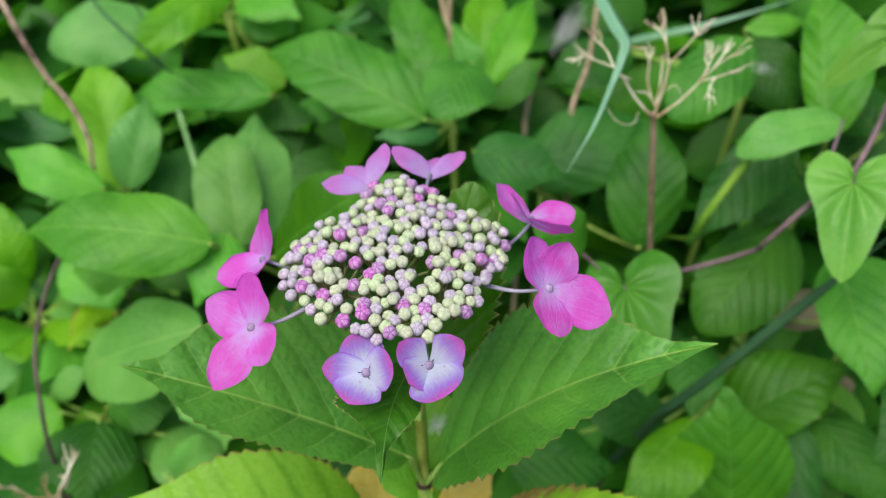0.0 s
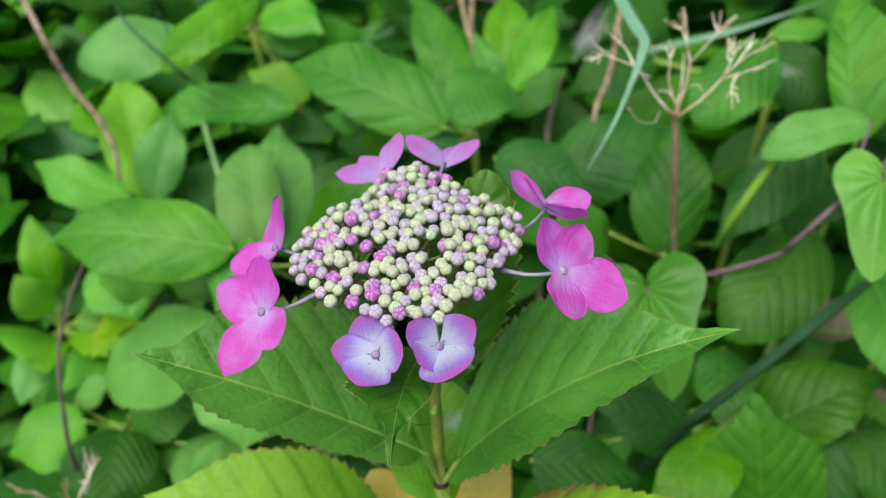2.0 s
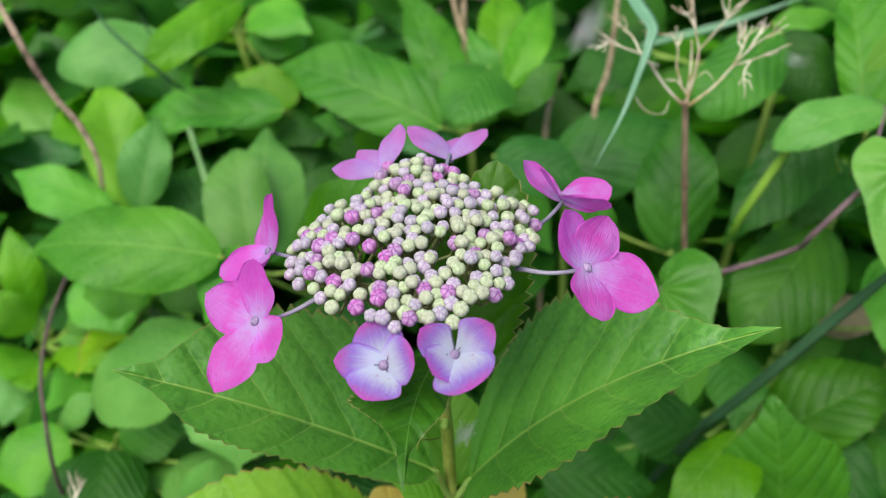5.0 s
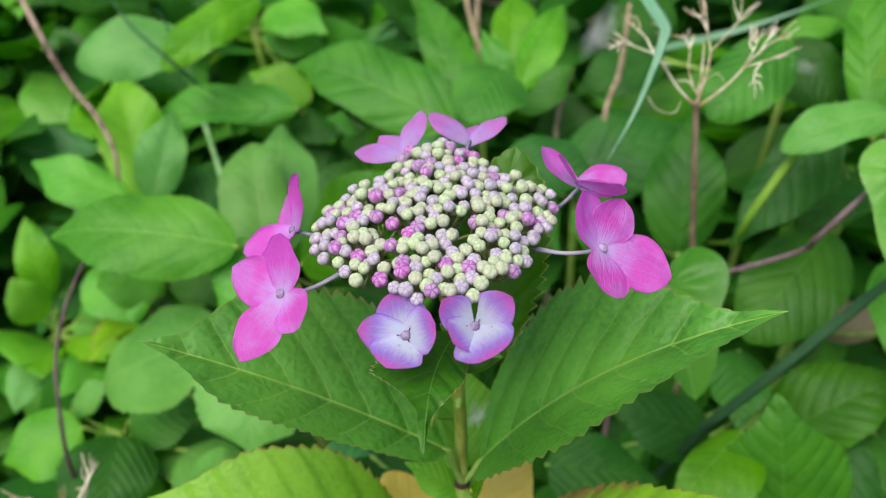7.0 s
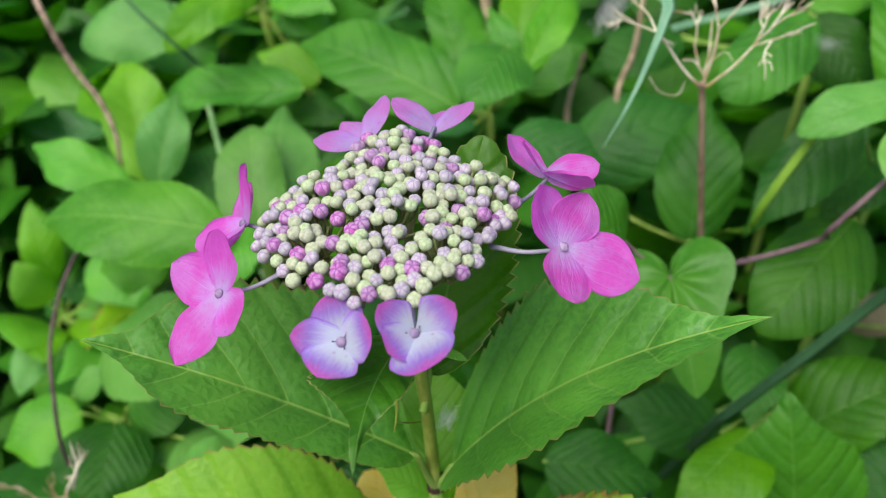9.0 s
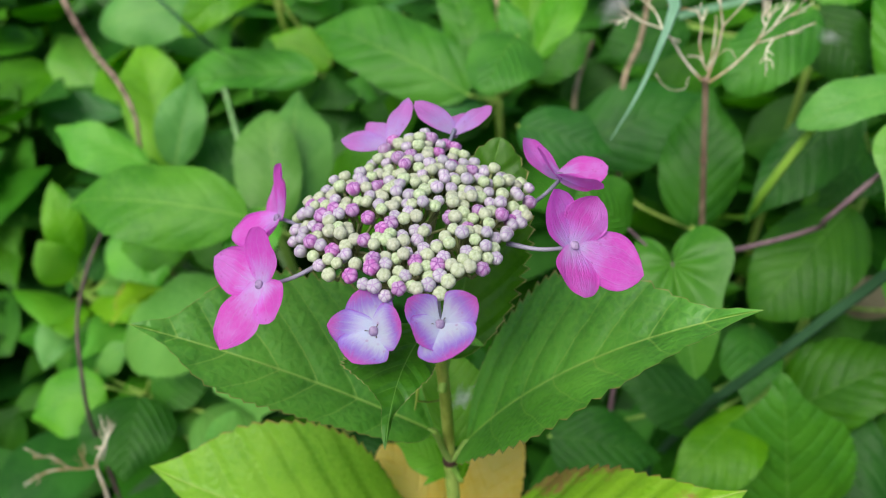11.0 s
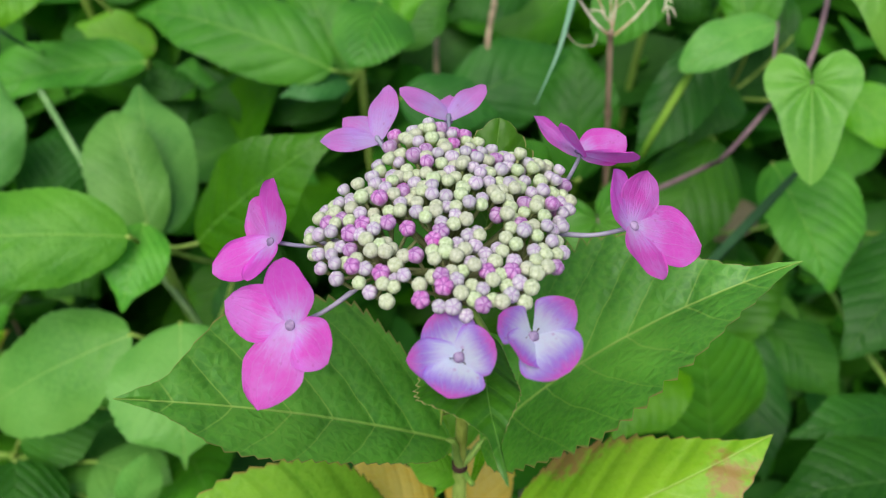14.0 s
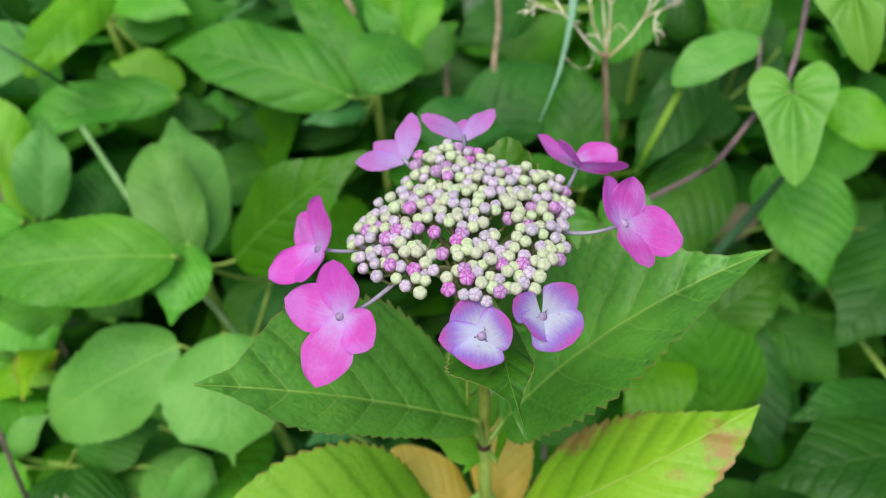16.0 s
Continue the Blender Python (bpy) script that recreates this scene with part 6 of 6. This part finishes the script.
attach('stem', tube_mesh('stem', [(-0.0080, 0.8233, -0.0100), (0.0079, 0.6743, 0.5657), (0.0020, 0.6952, 0.5789), (-0.0072, 0.7409, 0.6109)], [0.0022, 0.0022, 0.0022, 0.0022], 7), DRY_BROWN, withered_stalk)
withered_stalk = thing('withered_stalk', 'bare brown dead stem between the leaves', 'dead stalk', (0.0092, 0.8233, 0.0000))
attach('stem', tube_mesh('stem', [(0.0092, 0.8233, -0.0100), (0.0055, 0.6952, 0.5789), (0.0082, 0.7409, 0.6109)], [0.0022, 0.0022, 0.0022], 7), DRY_BROWN, withered_stalk)
withered_stalk = thing('withered_stalk', 'bare brown dead stem between the leaves', 'dead stalk', (0.0680, 0.5800, 0.0000))
attach('stem', tube_mesh('stem', [(0.0680, 0.5800, -0.0100), (0.0656, 0.5817, 0.5275), (0.0746, 0.6176, 0.5464), (0.0821, 0.6360, 0.5570)], [0.0024, 0.0022, 0.0020, 0.0018], 7), DRY_BROWN, withered_stalk)
withered_stalk = thing('withered_stalk', 'bare brown dead stem between the leaves', 'dead stalk', (0.1020, 0.5600, 0.0000))
attach('stem', tube_mesh('stem', [(0.1020, 0.5600, -0.0100), (0.0990, 0.5480, 0.4800), (0.0974, 0.5540, 0.5537), (0.1115, 0.5885, 0.5716), (0.1216, 0.6264, 0.5947), (0.1255, 0.6426, 0.6112)], [0.0026, 0.0024, 0.0021, 0.0023, 0.0020, 0.0018], 7), DRY_BROWN, withered_stalk)


# ---- grass blades ----
grass_blade('blue-green bent grass blade hanging over the leaves', [(0.0600, 1.0200, -0.0050), (0.0640, 0.9700, 0.4800), (0.0680, 0.8200, 0.6600), (0.0700, 0.6200, 0.7300), (0.0710, 0.4881, 0.7010), (0.0802, 0.4137, 0.6802), (0.0874, 0.3941, 0.6689), (0.0915, 0.3876, 0.6630), (0.0899, 0.3832, 0.6581), (0.0849, 0.3742, 0.6483), (0.0750, 0.3615, 0.6296), (0.0626, 0.3533, 0.6085)], 0.0072, GRASS, 2.2)
grass_blade('long grey-green grass blade', [(0.1080, 0.8914, -0.0050), (0.1080, 0.7614, 0.4737), (0.1080, 0.6714, 0.5437), (0.1489, 0.6428, 0.5728), (0.2063, 0.6120, 0.5986), (0.2543, 0.5640, 0.6347)], 0.0060, GRASS, 4.0)
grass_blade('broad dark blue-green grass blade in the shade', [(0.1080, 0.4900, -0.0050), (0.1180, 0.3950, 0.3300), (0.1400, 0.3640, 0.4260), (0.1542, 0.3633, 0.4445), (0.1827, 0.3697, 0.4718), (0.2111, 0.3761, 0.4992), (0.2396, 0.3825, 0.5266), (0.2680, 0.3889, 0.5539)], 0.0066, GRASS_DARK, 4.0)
grass_blade('narrow yellow-green grass blade', [(0.1638, 0.6555, -0.0050), (0.1638, 0.5255, 0.4457), (0.1638, 0.4355, 0.5157), (0.1664, 0.4267, 0.5385), (0.1871, 0.4298, 0.5788), (0.2067, 0.4368, 0.6070)], 0.0050, GRASS_LIME, 4.0)
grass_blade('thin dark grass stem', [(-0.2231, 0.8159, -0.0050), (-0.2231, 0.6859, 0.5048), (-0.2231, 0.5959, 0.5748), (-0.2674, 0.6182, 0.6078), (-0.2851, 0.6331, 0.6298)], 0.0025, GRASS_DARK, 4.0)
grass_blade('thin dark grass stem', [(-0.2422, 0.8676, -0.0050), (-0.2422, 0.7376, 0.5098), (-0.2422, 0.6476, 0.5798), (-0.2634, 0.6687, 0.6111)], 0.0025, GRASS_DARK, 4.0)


# ---- cobwebs ----
def cobweb(label, centre, radius, threads, seed, flat, drift, thick=0.00003):
    """A loose patch of fine threads that mostly run along the drift."""
    rng = random.Random(seed)
    drift = Vector(drift).normalized()
    verts, faces = [], []
    for _ in range(threads):
        ends = []
        for _ in range(2):
            a, r = rng.uniform(0, 2 * math.pi), radius * rng.uniform(0.3, 1.0)
            ends.append(Vector((r * math.cos(a), rng.uniform(-1, 1) * radius * flat, r * math.sin(a))))
        p, q = ends
        p, q = p * 0.55 - drift * radius * rng.uniform(0, 0.8), q * 0.55 + drift * radius * rng.uniform(0, 0.8)
        way = (q - p).normalized()
        side = way.orthogonal().normalized() * thick
        other = way.cross(side)
        first = len(verts)
        for c in (p, (p + q) / 2 + Vector((0, 0, -0.06 * (q - p).length)), q):
            verts.extend((c + side, c - side * 0.5 + other * 0.87, c - side * 0.5 - other * 0.87))
        for s in (0, 3):
            for k in range(3):
                faces.append((first + s + k, first + s + (k + 1) % 3, first + s + 3 + (k + 1) % 3, first + s + 3 + k))
    me = bpy.data.meshes.new("cobweb")
    me.from_pydata(verts, [], faces)
    me.materials.append(WEB)
    ob = new("cobweb", me)
    ob.location = centre
    return tagged(ob, label, "cobweb", "", "stuff")


cobweb('small white patch of cobweb stretched over a leaf', (0.2135, 0.5069, 0.6037), 0.010, 60, 1, 0.2, (1.0, 0.0, -0.35))
cobweb('torn grey cobweb hanging between dry stems', (0.0923, 0.5763, 0.6083), 0.020, 120, 2, 0.3, (0.5, 0.0, 1.0), 0.00004)
cobweb('tuft of white seed fluff caught beside the stem', (-0.0024, 0.2150, 0.5738), 0.007, 90, 3, 0.25, (0.35, 0.0, 1.0), 0.000035)


# ---- ground and the depth of the hedge ----
ground_mesh = bpy.data.meshes.new("ground")
ground_mesh.from_pydata([(-60, -60, 0), (60, -60, 0), (60, 60, 0), (-60, 60, 0)], [], [(0, 1, 2, 3)])
tagged(attach("ground", ground_mesh, SOIL, None), "bare dark brown soil under the hedge", "ground", kind="structure")


def foliage(name, label, material, count, seed, near, far, size, low=0.0, side=0.0):
    """Many leaves deep in the hedge, too many to count, as one mesh."""
    rng = random.Random(seed)
    verts, faces, uv1, uv2 = [], [], [], []
    nu, nv = 8, 2
    for _ in range(count):
        d = rng.uniform(near, far)
        x = -0.18 - rng.random() * 0.9 if side else rng.uniform(-1.5, 1.5)
        y = d + rng.uniform(-0.02, 0.02)
        z = rng.uniform(0.02, low or 0.36 + (y - 0.42) * 0.55)
        base = Vector((x, y, z))
        length = size * rng.uniform(0.6, 1.15)
        way = Vector((rng.uniform(-1, 1), rng.uniform(-1, 0.3), rng.uniform(-0.7, 0.6))).normalized()
        up = Vector((rng.uniform(-0.4, 0.4), rng.uniform(-0.9, 0.1), 1.0))
        up = (up - way * up.dot(way)).normalized()
        across = up.cross(way)
        first = len(verts)
        for i in range(nu + 1):
            u = i / nu
            half = length * 0.30 * outline(u, "hyd")
            mid = base + way * length * u + up * length * 0.25 * u * (1 - u)
            for j in range(-nv, nv + 1):
                v = j / nv
                verts.append(mid + across * half * v + up * half * abs(v) * 0.25)
                uv1.append((u, v * half / length))
                uv2.append((v, u))
        row = 2 * nv + 1
        for i in range(nu):
            for j in range(row - 1):
                a = first + i * row + j
                faces.append((a, a + row, a + row + 1, a + 1))
    me = bpy.data.meshes.new(name)
    me.from_pydata(verts, [], faces)
    for key, values in (("leaf", uv1), ("rim", uv2)):
        layer = me.uv_layers.new(name=key)
        flat = np.array([values[i] for i in np.array([l.vertex_index for l in me.loops])], dtype=np.float32)
        layer.data.foreach_set("uv", flat.ravel())
    return tagged(attach(name, shade(me), material, None), label, "foliage", kind="stuff")


foliage("hedge_foliage", "dense green leaves deep inside the hedge", MID_MASS, 2100, 5, 0.60, 1.0, 0.11)
# the next two layers carry the hedge's inner shade in their dark green
foliage("hedge_foliage", "dark green leaves deep inside the hedge, shade put into the colour", SHADED_MASS, 2000, 6, 0.58, 1.0, 0.11)
foliage("hedge_foliage", "dark green leaves low in the hedge, shade put into the colour", SHADED_MASS, 1000, 8, 0.36, 0.62, 0.10, 0.320)
foliage("hedge_foliage", "green leaves at the back of the hedge", MID_MASS, 2200, 9, 1.0, 1.9, 0.13)
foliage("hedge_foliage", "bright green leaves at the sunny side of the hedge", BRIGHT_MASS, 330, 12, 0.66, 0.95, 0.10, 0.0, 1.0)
foliage("hedge_foliage", "green leaves just behind the nearer shoots", MID_MASS, 820, 14, 0.60, 0.80, 0.10)
foliage("hedge_foliage", "green leaves low among the nearer shoots", MID_MASS, 330, 15, 0.44, 0.62, 0.09, 0.31, 1.0)
